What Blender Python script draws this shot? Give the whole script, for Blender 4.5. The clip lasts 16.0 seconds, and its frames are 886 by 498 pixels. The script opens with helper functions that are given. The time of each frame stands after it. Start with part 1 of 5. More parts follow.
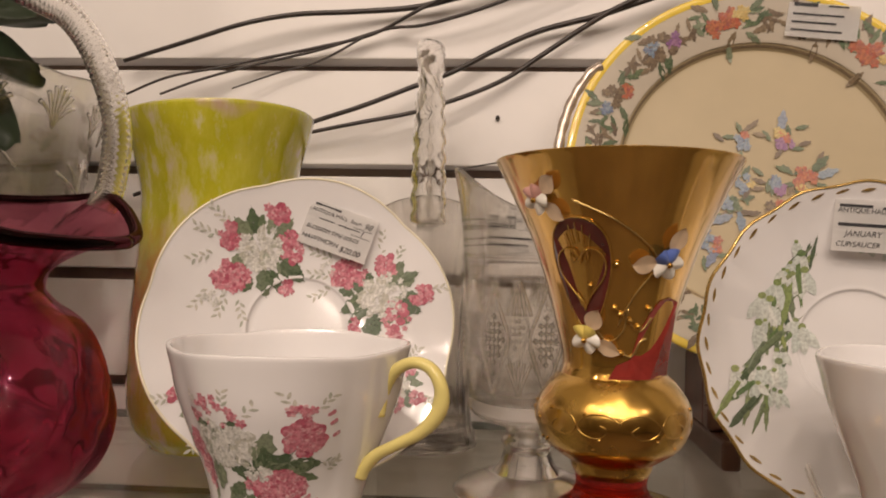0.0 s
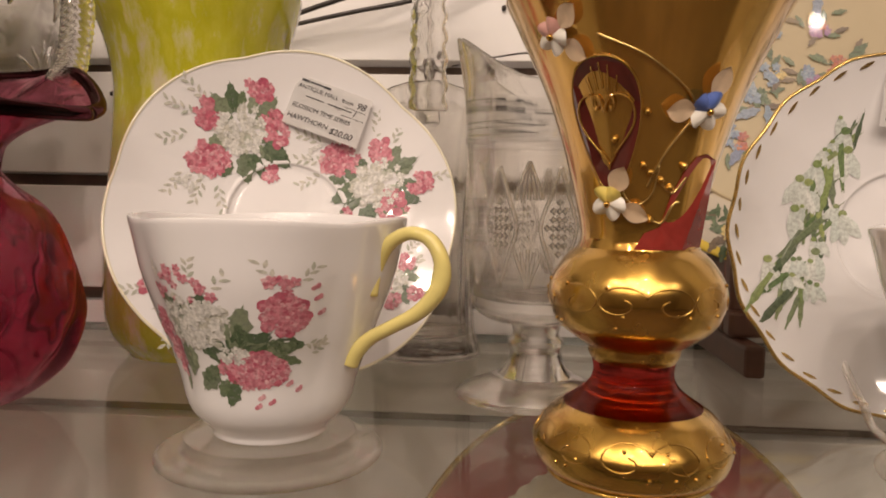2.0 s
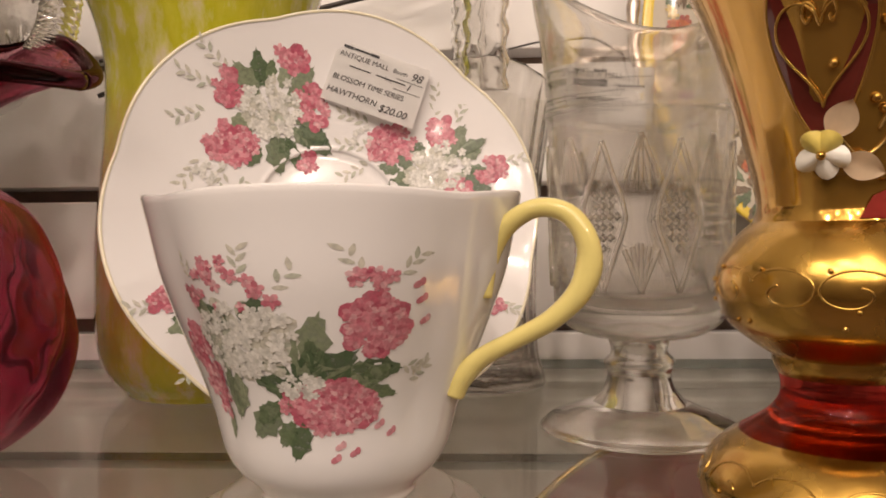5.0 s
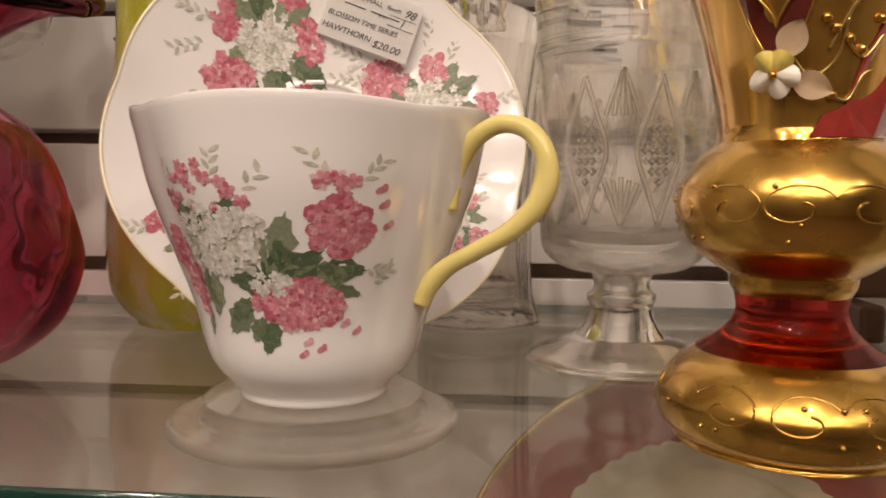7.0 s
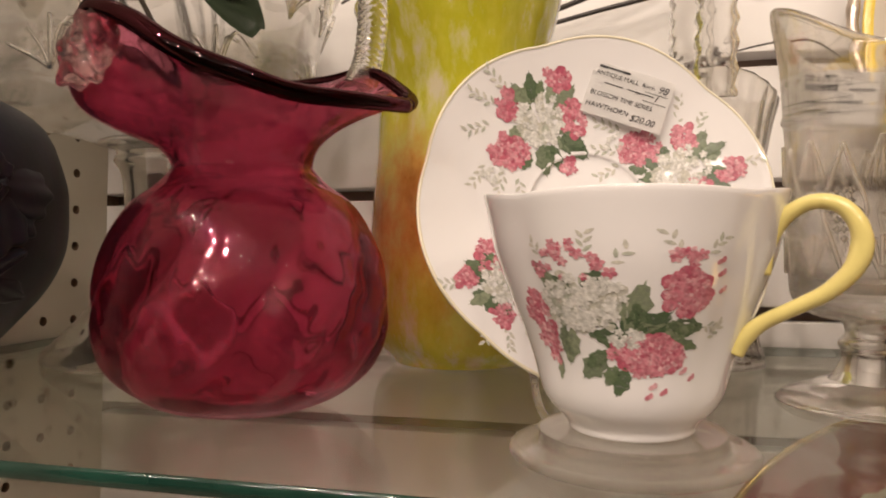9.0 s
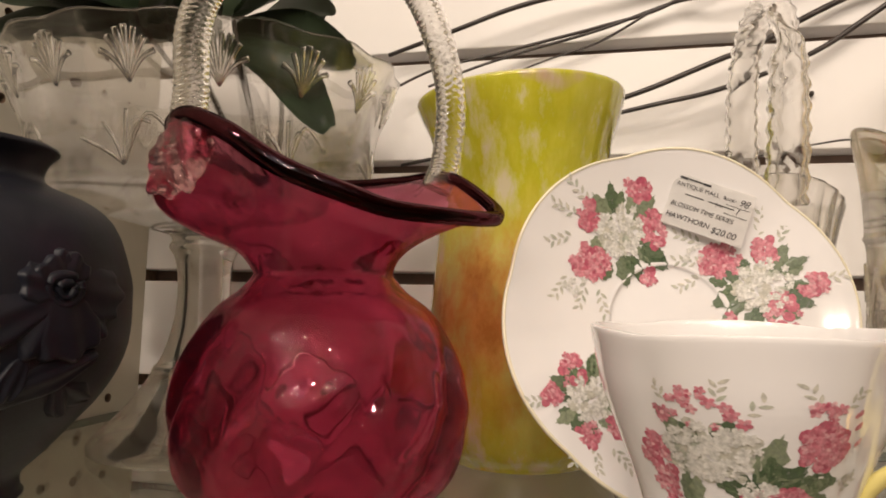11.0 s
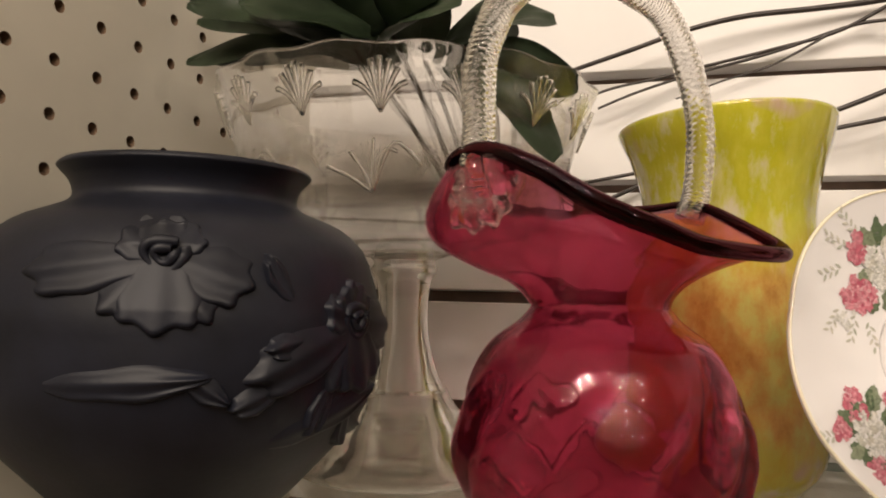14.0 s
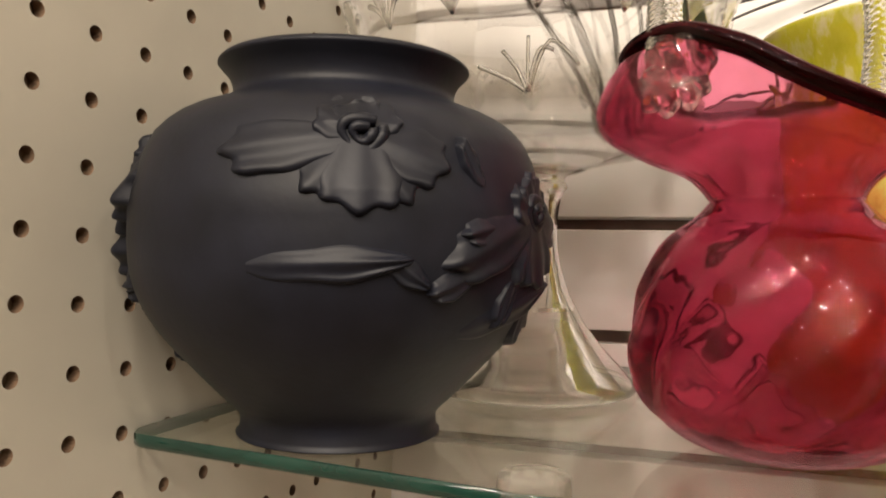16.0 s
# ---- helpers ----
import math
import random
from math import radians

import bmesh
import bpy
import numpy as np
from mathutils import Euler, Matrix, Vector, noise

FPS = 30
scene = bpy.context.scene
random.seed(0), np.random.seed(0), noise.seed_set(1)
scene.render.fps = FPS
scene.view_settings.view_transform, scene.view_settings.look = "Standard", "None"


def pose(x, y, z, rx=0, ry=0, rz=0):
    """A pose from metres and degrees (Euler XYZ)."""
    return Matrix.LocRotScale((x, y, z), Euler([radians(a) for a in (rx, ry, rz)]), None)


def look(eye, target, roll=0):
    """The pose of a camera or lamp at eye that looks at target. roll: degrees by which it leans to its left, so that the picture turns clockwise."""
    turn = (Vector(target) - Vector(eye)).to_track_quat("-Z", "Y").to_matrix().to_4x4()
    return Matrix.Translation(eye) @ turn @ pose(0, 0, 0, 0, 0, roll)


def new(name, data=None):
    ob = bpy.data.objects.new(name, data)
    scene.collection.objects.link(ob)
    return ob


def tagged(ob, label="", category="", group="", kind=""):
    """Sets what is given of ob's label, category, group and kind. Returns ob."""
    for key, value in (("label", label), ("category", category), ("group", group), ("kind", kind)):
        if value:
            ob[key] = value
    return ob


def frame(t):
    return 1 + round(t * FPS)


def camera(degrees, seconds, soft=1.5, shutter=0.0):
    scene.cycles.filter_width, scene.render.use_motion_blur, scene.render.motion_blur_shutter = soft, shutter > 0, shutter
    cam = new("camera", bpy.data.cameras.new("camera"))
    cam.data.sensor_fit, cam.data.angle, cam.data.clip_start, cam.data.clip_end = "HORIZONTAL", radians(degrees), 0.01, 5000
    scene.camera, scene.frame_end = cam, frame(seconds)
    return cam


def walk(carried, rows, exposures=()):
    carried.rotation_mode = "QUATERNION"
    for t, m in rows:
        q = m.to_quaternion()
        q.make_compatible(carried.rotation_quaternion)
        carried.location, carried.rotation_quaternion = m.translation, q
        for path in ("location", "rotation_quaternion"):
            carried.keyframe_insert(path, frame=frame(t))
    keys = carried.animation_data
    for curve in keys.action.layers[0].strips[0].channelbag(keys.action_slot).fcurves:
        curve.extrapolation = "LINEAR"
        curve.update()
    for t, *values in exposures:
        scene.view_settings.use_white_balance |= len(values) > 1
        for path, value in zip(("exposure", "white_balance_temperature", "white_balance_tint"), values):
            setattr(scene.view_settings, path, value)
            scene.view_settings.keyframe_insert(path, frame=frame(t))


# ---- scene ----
EXPOSURES = [(0.0, -0.76, 6500, 10), (3.0, -0.52, 6500, 10), (7.0, -0.48, 6500, 10), (9.5, -0.30, 6400, 7), (12.5, -0.34, 6300, 4), (14.5, -0.18, 6300, 4), (16.0, 0.30, 6200, 2)]
cam = camera(61.53, 16.0, soft=1.8, shutter=0.3)
# seconds, place, then turn about x, y and z in degrees
ROWS = [
    (0.0, 0.0000, 0.0061, 1.1431, 90.34, -1.15, 3.82),
    (0.5, -0.0033, 0.0132, 1.1401, 88.52, -0.97, 4.49),
    (1.0, -0.0003, 0.0186, 1.1368, 88.19, -1.28, 4.03),
    (1.5, -0.0002, 0.0274, 1.1255, 87.27, -1.32, 3.94),
    (2.0, -0.0012, 0.0388, 1.1166, 86.08, -1.12, 3.99),
    (2.5, -0.0011, 0.0460, 1.1130, 85.39, -0.58, 3.73),
    (3.0, -0.0051, 0.0586, 1.1086, 85.00, -0.56, 3.64),
    (3.5, -0.0171, 0.0751, 1.1070, 85.94, -0.99, 2.79),
    (4.0, -0.0348, 0.0945, 1.1016, 87.37, 0.24, 2.24),
    (4.2, -0.0396, 0.1008, 1.1013, 88.76, 0.69, 1.69),
    (6.5, -0.0356, 0.0894, 1.0954, 87.46, -0.10, 4.91),
    (7.0, -0.0252, 0.0892, 1.0893, 86.17, -0.58, 4.66),
    (7.5, -0.0250, 0.0753, 1.0912, 86.49, -0.54, 5.88),
    (8.0, -0.0464, 0.0593, 1.0937, 86.57, 0.77, 11.02),
    (8.5, -0.0614, 0.0521, 1.0962, 86.91, 0.66, 13.92),
    (9.0, -0.0726, 0.0453, 1.0989, 88.70, 0.49, 14.12),
    (9.5, -0.0890, 0.0402, 1.1012, 90.24, -0.60, 14.19),
    (9.7, -0.0894, 0.0401, 1.1042, 91.11, -0.60, 14.21),
    (11.8, -0.1344, 0.0448, 1.1258, 92.64, -0.98, 12.87),
    (12.0, -0.1442, 0.0460, 1.1253, 92.37, -1.11, 12.41),
    (12.5, -0.1693, 0.0363, 1.1251, 92.04, -1.17, 13.76),
    (13.0, -0.1895, 0.0193, 1.1356, 92.36, -1.52, 14.25),
    (13.5, -0.1920, 0.0150, 1.1349, 92.44, -1.85, 14.58),
    (14.0, -0.2006, 0.0131, 1.1309, 92.85, -1.16, 15.15),
    (14.5, -0.2175, 0.0027, 1.1304, 92.32, -0.78, 16.37),
    (15.0, -0.2272, -0.0068, 1.1290, 91.84, -1.06, 16.76),
    (15.5, -0.2420, -0.0052, 1.1161, 91.14, -0.67, 17.50),
    (16.0, -0.2560, 0.0078, 1.1032, 90.24, -1.08, 17.23),
]
walk(cam, [(t, pose(x, y, z, rx, ry, rz)) for t, x, y, z, rx, ry, rz in ROWS], EXPOSURES)

# ---- world and lights ----
world = bpy.data.worlds.new("room_air")
scene.world = world
world.use_nodes = True
world.node_tree.nodes["Background"].inputs[0].default_value = (1.0, 0.84, 0.68, 1)
world.node_tree.nodes["Background"].inputs[1].default_value = 0.05


def lamp(name, at, aim, watts, size, tint=(1.0, 0.81, 0.67)):
    d = bpy.data.lights.new(name, "AREA")
    d.shape, d.size, d.energy, d.color = "DISK", size, watts, tint
    ob = new(name, d)
    ob.matrix_world = look(at, aim)
    return ob


KEY = 0.69
SPOTS = [(-1.5, -1.9), (-1.1, -1.9), (-0.75, -1.2), (-0.45, -1.7), (-0.2, -1.15), (0.05, -1.5), (0.3, -1.1), (0.55, -1.7), (-0.9, -0.75), (-0.1, -2.2), (0.8, -1.3), (-0.55, -2.3), (0.35, -2.3),
         (-1.6, -1.2), (1.2, -1.9), (-1.0, -2.8), (-0.3, -2.9), (0.3, -2.85), (0.9, -2.7), (1.4, -1.1), (-0.35, -0.85), (0.15, -0.8)]
for k, (lx, ly) in enumerate(SPOTS):
    lamp("ceiling_spot_light", (lx, ly, 2.5 - 0.06 * (k % 3)), (-0.15, 0.4, 1.1), (4.9 + 1.2 * (k % 3)) * KEY, 0.05)

# ---- sizes ----
SZ = 1.0315          # top of the glass shelf
WALL = 0.510        # face of the slatted back wall
SLOT0, PITCH = 1.2883, 0.0754
TAU = 2 * math.pi


# ---- materials ----
def mat(name):
    m = bpy.data.materials.new(name)
    m.use_nodes = True
    t = m.node_tree
    return m, t, t.nodes["Principled BSDF"]


def node(t, kind, **inputs):
    n = t.nodes.new(kind)
    for k, v in inputs.items():
        n.inputs[k.replace("_", " ")].default_value = v
    return n


def coords(t, scale=1.0):
    c = t.nodes.new("ShaderNodeTexCoord")
    mp = t.nodes.new("ShaderNodeMapping")
    mp.inputs["Scale"].default_value = scale if isinstance(scale, tuple) else (scale,) * 3
    t.links.new(c.outputs["Object"], mp.inputs["Vector"])
    return mp.outputs["Vector"]


def noise_tex(t, scale, detail=4, rough=0.55, stretch=1.0):
    n = node(t, "ShaderNodeTexNoise", Scale=scale, Detail=detail, Roughness=rough)
    t.links.new(coords(t, stretch), n.inputs["Vector"])
    return n.outputs["Fac"]


def ramp(t, fac, *stops):
    r = t.nodes.new("ShaderNodeValToRGB")
    e = r.color_ramp.elements
    while len(e) < len(stops):
        e.new(0.5)
    for el, (p, c) in zip(e, stops):
        el.position, el.color = p, (*c, 1)
    t.links.new(fac, r.inputs["Fac"])
    return r.outputs["Color"]


def bump(t, height, strength, distance, into):
    b = node(t, "ShaderNodeBump", Strength=strength, Distance=distance)
    t.links.new(height, b.inputs["Height"])
    t.links.new(b.outputs["Normal"], into)


def plain(name, colour, rough=0.5, metal=0.0, vary=0.08, scale=60, bump_amount=0.1, coat=0.0, spec=0.5):
    m, t, b = mat(name)
    dark = tuple(c * (1 - vary) for c in colour)
    light = tuple(min(1, c * (1 + vary)) for c in colour)
    t.links.new(ramp(t, noise_tex(t, scale), (0.3, dark), (0.7, light)), b.inputs["Base Color"])
    b.inputs["Roughness"].default_value, b.inputs["Metallic"].default_value = rough, metal
    b.inputs["Coat Weight"].default_value = coat
    b.inputs["Coat Roughness"].default_value = 0.04
    b.inputs["Specular IOR Level"].default_value = spec
    if bump_amount:
        bump(t, noise_tex(t, scale * 6, 3), bump_amount, 0.0004, b.inputs["Normal"])
    return m


def island(name, colours, rough=0.36, coat=0.12):
    """Printed or enamelled colour that differs from piece to piece."""
    m, t, b = mat(name)
    g = t.nodes.new("ShaderNodeNewGeometry")
    stops = [(i / max(1, len(colours) - 1), c) for i, c in enumerate(colours)]
    t.links.new(ramp(t, g.outputs["Random Per Island"], *stops), b.inputs["Base Color"])
    t.links.new(ramp(t, noise_tex(t, 700, 3), (0.34, (0.66,) * 3), (0.60, (1.0,) * 3)), b.inputs["Alpha"])
    b.inputs["Roughness"].default_value = rough
    b.inputs["Coat Weight"].default_value = coat
    b.inputs["Coat Roughness"].default_value = 0.05
    return m


def sheen(t, base=0.04, power=4.5):
    """How much a glass face mirrors, from its slant to the view."""
    lw = node(t, "ShaderNodeLayerWeight", Blend=0.5)
    p = t.nodes.new("ShaderNodeMath")
    p.operation = "POWER"
    p.inputs[1].default_value = power
    t.links.new(lw.outputs["Facing"], p.inputs[0])
    m = t.nodes.new("ShaderNodeMath")
    m.operation = "MULTIPLY_ADD"
    m.inputs[1].default_value, m.inputs[2].default_value = 0.9, base
    t.links.new(p.outputs[0], m.inputs[0])
    return m.outputs[0]


def glass(name, tint, rough=0.02, ior=1.45, clear=0.5, bump_scale=0, bump_amount=0.3, bump_dist=0.001, stretch=1.0, haze=0.0):
    """Clear or coloured glass: refraction, a part of straight transparency that lets light through, and Fresnel gloss."""
    m, t, b = mat(name)
    t.nodes.remove(b)
    out = t.nodes["Material Output"]
    g = node(t, "ShaderNodeBsdfGlass", Color=(*tint, 1), Roughness=rough, IOR=ior)
    tr = node(t, "ShaderNodeBsdfTransparent", Color=(*tint, 1))
    gl = node(t, "ShaderNodeBsdfGlossy", Roughness=rough)
    thin = t.nodes.new("ShaderNodeMixShader")
    t.links.new(sheen(t), thin.inputs[0])
    t.links.new(tr.outputs[0], thin.inputs[1])
    t.links.new(gl.outputs[0], thin.inputs[2])
    mix = t.nodes.new("ShaderNodeMixShader")
    mix.inputs[0].default_value = clear
    t.links.new(g.outputs[0], mix.inputs[1])
    t.links.new(thin.outputs[0], mix.inputs[2])
    t.links.new(mix.outputs[0], out.inputs["Surface"])
    if haze:
        milk = node(t, "ShaderNodeBsdfDiffuse", Color=(0.80, 0.76, 0.70, 1))
        cloudy = t.nodes.new("ShaderNodeMixShader")
        t.links.new(ramp(t, noise_tex(t, 40, 4), (0.3, (haze * 0.7,) * 3), (0.7, (haze * 1.3,) * 3)), cloudy.inputs[0])
        t.links.new(mix.outputs[0], cloudy.inputs[1])
        t.links.new(milk.outputs[0], cloudy.inputs[2])
        t.links.new(cloudy.outputs[0], out.inputs["Surface"])
    if bump_scale:
        h = noise_tex(t, bump_scale, 2, 0.5, stretch)
        for n in (g, gl):
            bump(t, h, bump_amount, bump_dist, n.inputs["Normal"])
    return m


WALL_WHITE = plain("slat_wall_white", (0.78, 0.76, 0.75), 0.42, vary=0.04, scale=9, bump_amount=0.06)
# Brown-grey that puts the shadow inside the slots into the colour.
SLOT_SHADE = plain("slot_shade_brown", (0.20, 0.14, 0.11), 0.7, vary=0.2)
PEG_CREAM = plain("pegboard_cream", (0.54, 0.51, 0.43), 0.55, vary=0.05, scale=14, bump_amount=0.12)
# Brown of the hole walls, with the shade in the holes put into it.
HOLE_SHADE = plain("pegboard_core_shade", (0.20, 0.13, 0.08), 0.85, vary=0.25, scale=300)
ROOM_WALL = plain("room_wall_beige", (0.50, 0.42, 0.34), 0.8, vary=0.1, scale=4)
ROOM_CEIL = plain("room_ceiling", (0.60, 0.55, 0.48), 0.9, vary=0.08, scale=3)
ROOM_FLOOR = plain("room_floor_brown", (0.16, 0.11, 0.08), 0.6, vary=0.3, scale=5)
PORCELAIN = plain("bone_china_white", (0.81, 0.80, 0.81), 0.12, vary=0.015, scale=25, bump_amount=0.03, coat=1.0)
CREAM_CHINA = plain("cream_china", (0.45, 0.375, 0.24), 0.38, vary=0.04, scale=18, bump_amount=0.02, spec=0.3)
IVORY_CHINA = plain("ivory_china", (0.50, 0.45, 0.37), 0.35, vary=0.04, scale=18, bump_amount=0.02, spec=0.3)
YELLOW_GLAZE = plain("yellow_glaze", (0.76, 0.66, 0.24), 0.15, vary=0.06, scale=80, bump_amount=0.02, coat=0.6)
YELLOW_RIM = plain("yellow_rim_glaze", (0.80, 0.60, 0.09), 0.2, vary=0.06, scale=50, coat=0.5)
GOLD_LINE = plain("gilt_line", (0.62, 0.44, 0.16), 0.25, 0.9, vary=0.2, scale=200)
SILVER_TRIM = plain("silvered_trim", (0.55, 0.47, 0.40), 0.25, 0.7, vary=0.25, scale=120, bump_amount=0.3)
PINK = island("pink_print", [(0.44, 0.085, 0.14), (0.66, 0.29, 0.34), (0.56, 0.17, 0.23), (0.76, 0.48, 0.51)])
PINK_BASE = island("deep_pink_print", [(0.46, 0.09, 0.15), (0.56, 0.15, 0.21)])
PALE = island("white_blossom_print", [(0.74, 0.73, 0.70), (0.58, 0.58, 0.54), (0.80, 0.79, 0.76), (0.68, 0.67, 0.63)])
LEAF_PRINT = island("green_leaf_print", [(0.06, 0.10, 0.05), (0.14, 0.19, 0.10), (0.085, 0.125, 0.07), (0.25, 0.29, 0.19)])
FAINT = island("faint_grey_green_print", [(0.50, 0.50, 0.43), (0.60, 0.58, 0.51), (0.42, 0.45, 0.37)])
OCHRE_DOT = island("ochre_print", [(0.55, 0.40, 0.14), (0.62, 0.50, 0.22)])
SNOWDROP = island("snowdrop_print", [(0.78, 0.80, 0.76), (0.60, 0.66, 0.62), (0.70, 0.73, 0.69)])
GRASS_PRINT = island("snowdrop_leaf_print", [(0.12, 0.20, 0.08), (0.24, 0.32, 0.12), (0.36, 0.42, 0.16), (0.17, 0.22, 0.13)])
RED_PRINT = island("red_print", [(0.46, 0.12, 0.07), (0.50, 0.20, 0.10), (0.34, 0.10, 0.10)])
BLUE_PRINT = island("blue_print", [(0.18, 0.25, 0.34), (0.30, 0.36, 0.42), (0.15, 0.18, 0.30)])
PURPLE_PRINT = island("purple_print", [(0.25, 0.12, 0.28), (0.36, 0.20, 0.32)])
DARK_PRINT = island("umber_print", [(0.14, 0.10, 0.07), (0.25, 0.19, 0.12)])
PAPER = plain("white_paper_tag", (0.85, 0.84, 0.83), 0.75, vary=0.03, scale=60)
INK = plain("black_ink", (0.03, 0.03, 0.035), 0.7, vary=0.2)
BLACK_MATTE = plain("black_satin_glass", (0.0080, 0.0092, 0.0160), 0.48, vary=0.3, scale=50, bump_amount=0.2, spec=0.32)
TWIG = plain("black_twig", (0.035, 0.027, 0.024), 0.38, vary=0.4, scale=120, bump_amount=0.5)
DARK_WOOD = plain("dark_stained_wood", (0.09, 0.04, 0.025), 0.4, vary=0.3, scale=40)
STEM = plain("plant_stem_brown", (0.06, 0.05, 0.035), 0.6, vary=0.3)
PALE_YELLOW = plain("pale_yellow_line", (0.78, 0.73, 0.56), 0.2, vary=0.05, coat=0.5)
LEAF = plain("faux_leaf_green", (0.050, 0.074, 0.040), 0.36, vary=0.3, scale=25, bump_amount=0.2)
CLEAR = glass("clear_glass", (0.975, 0.968, 0.955), clear=0.34, rough=0.02)
CUT = glass("cut_crystal", (0.975, 0.97, 0.96), clear=0.16, ior=1.5, rough=0.025, bump_scale=110, bump_amount=0.22, bump_dist=0.001)
PRESSED = glass("pressed_pattern_glass", (0.985, 0.98, 0.965), clear=0.45, rough=0.03, haze=0.10)
TWIST = glass("clear_twisted_glass", (0.99, 0.985, 0.975), clear=0.06, ior=1.5, rough=0.025)
RUBY = glass("ruby_glass", (0.90, 0.50, 0.62), clear=0.10, rough=0.022, ior=1.46, bump_scale=55, bump_amount=0.42, bump_dist=0.002, stretch=(1.0, 1.0, 0.7))
PRUNT = glass("pink_tinted_pad_glass", (0.97, 0.80, 0.84), clear=0.1, rough=0.025, ior=1.48)
RUBY_DARK = glass("ruby_glass_thick", (0.09, 0.010, 0.02), clear=0.35, rough=0.03, ior=1.5)
STEM_RED = glass("ruby_stem_glass", (0.80, 0.25, 0.22), clear=0.35, rough=0.03, ior=1.45, bump_scale=60, bump_amount=0.2, stretch=(1.0, 1.0, 0.2))
PANEL_RED = plain("dark_ruby_panel", (0.085, 0.014, 0.010), 0.10, vary=0.4, scale=60, bump_amount=0.05, coat=0.8)
NECK_RED = plain("ruby_stained_glass", (0.24, 0.028, 0.022), 0.07, vary=0.45, scale=60, bump_amount=0.05, coat=1.0)
ACRYLIC = glass("clear_acrylic", (0.97, 0.955, 0.94), clear=0.5, rough=0.04, haze=0.05)


def gold_luster():
    m, t, b = mat("gold_luster")
    n = noise_tex(t, 45, 4, 0.55, (1, 1, 0.25))
    t.links.new(ramp(t, n, (0.3, (0.50, 0.29, 0.055)), (0.7, (0.72, 0.45, 0.11))), b.inputs["Base Color"])
    b.inputs["Metallic"].default_value = 1.0
    t.links.new(ramp(t, noise_tex(t, 90, 3), (0.3, (0.17,) * 3), (0.7, (0.30,) * 3)), b.inputs["Roughness"])
    b.inputs["Coat Weight"].default_value = 0.5
    b.inputs["Coat Roughness"].default_value = 0.05
    bump(t, noise_tex(t, 120, 3), 0.12, 0.0009, b.inputs["Normal"])
    return m


GOLD = gold_luster()


def amber_gold():
    """The upper flare: gilt over amber glass, still slightly translucent."""
    m, t, b = mat("amber_gilt_glass")
    n = noise_tex(t, 60, 3, 0.5, (1, 1, 0.08))
    t.links.new(ramp(t, n, (0.3, (0.44, 0.24, 0.04)), (0.7, (0.74, 0.45, 0.10))), b.inputs["Base Color"])
    b.inputs["Metallic"].default_value = 0.85
    b.inputs["Roughness"].default_value = 0.13
    b.inputs["Coat Weight"].default_value = 0.8
    b.inputs["Coat Roughness"].default_value = 0.03
    return m


AMBER = amber_gold()


def spatter_glass():
    """Cased art glass: lime yellow, pink-white and amber mottles, amber towards the foot."""
    m, t, b = mat("spatter_art_glass")
    a = noise_tex(t, 46, 7, 0.66, (1, 1, 0.38))
    top = ramp(t, a, (0.34, (0.62, 0.56, 0.38)), (0.40, (0.58, 0.55, 0.18)), (0.47, (0.50, 0.49, 0.025)), (0.57, (0.56, 0.54, 0.05)), (0.64, (0.66, 0.62, 0.34)))
    low = ramp(t, noise_tex(t, 55, 6, 0.68, (1, 1, 0.6)), (0.36, (0.46, 0.24, 0.05)), (0.45, (0.56, 0.34, 0.08)), (0.54, (0.58, 0.44, 0.11)), (0.62, (0.58, 0.54, 0.14)))
    blush = ramp(t, noise_tex(t, 18, 3, 0.5), (0.63, (0.0,) * 3), (0.70, (1.0,) * 3))
    co = t.nodes.new("ShaderNodeTexCoord")
    sep = t.nodes.new("ShaderNodeSeparateXYZ")
    t.links.new(co.outputs["Object"], sep.inputs[0])
    wob = node(t, "ShaderNodeMath", Value=0.0)
    wob.operation = "MULTIPLY_ADD"
    t.links.new(noise_tex(t, 14, 3), wob.inputs[0])
    wob.inputs[1].default_value = 0.10
    t.links.new(sep.outputs["Z"], wob.inputs[2])
    up = t.nodes.new("ShaderNodeMapRange")
    up.inputs["From Min"].default_value, up.inputs["From Max"].default_value = 0.145, 0.185
    t.links.new(wob.outputs[0], up.inputs["Value"])
    mix = t.nodes.new("ShaderNodeMix")
    mix.data_type = "RGBA"
    foot = t.nodes.new("ShaderNodeMapRange")
    foot.inputs["From Min"].default_value, foot.inputs["From Max"].default_value = 0.098, 0.066
    t.links.new(wob.outputs[0], foot.inputs["Value"])
    lime = t.nodes.new("ShaderNodeMath")
    lime.operation = "MAXIMUM"
    t.links.new(up.outputs[0], lime.inputs[0])
    t.links.new(foot.outputs[0], lime.inputs[1])
    t.links.new(lime.outputs[0], mix.inputs["Factor"])
    t.links.new(low, mix.inputs[6])
    t.links.new(top, mix.inputs[7])
    mx2 = t.nodes.new("ShaderNodeMix")
    mx2.data_type = "RGBA"
    t.links.new(blush, mx2.inputs["Factor"])
    t.links.new(mix.outputs[2], mx2.inputs[6])
    mx2.inputs[7].default_value = (0.55, 0.36, 0.33, 1)
    t.links.new(mx2.outputs[2], b.inputs["Base Color"])
    b.inputs["Roughness"].default_value = 0.09
    b.inputs["Coat Weight"].default_value = 0.8
    b.inputs["Transmission Weight"].default_value = 0.12
    b.inputs["Subsurface Weight"].default_value = 0.2
    b.inputs["Subsurface Radius"].default_value = (0.02, 0.015, 0.006)
    b.inputs["Subsurface Scale"].default_value = 0.5
    bump(t, noise_tex(t, 34, 3, 0.5, (1, 1, 0.4)), 0.45, 0.003, b.inputs["Normal"])
    return m


SPATTER = spatter_glass()


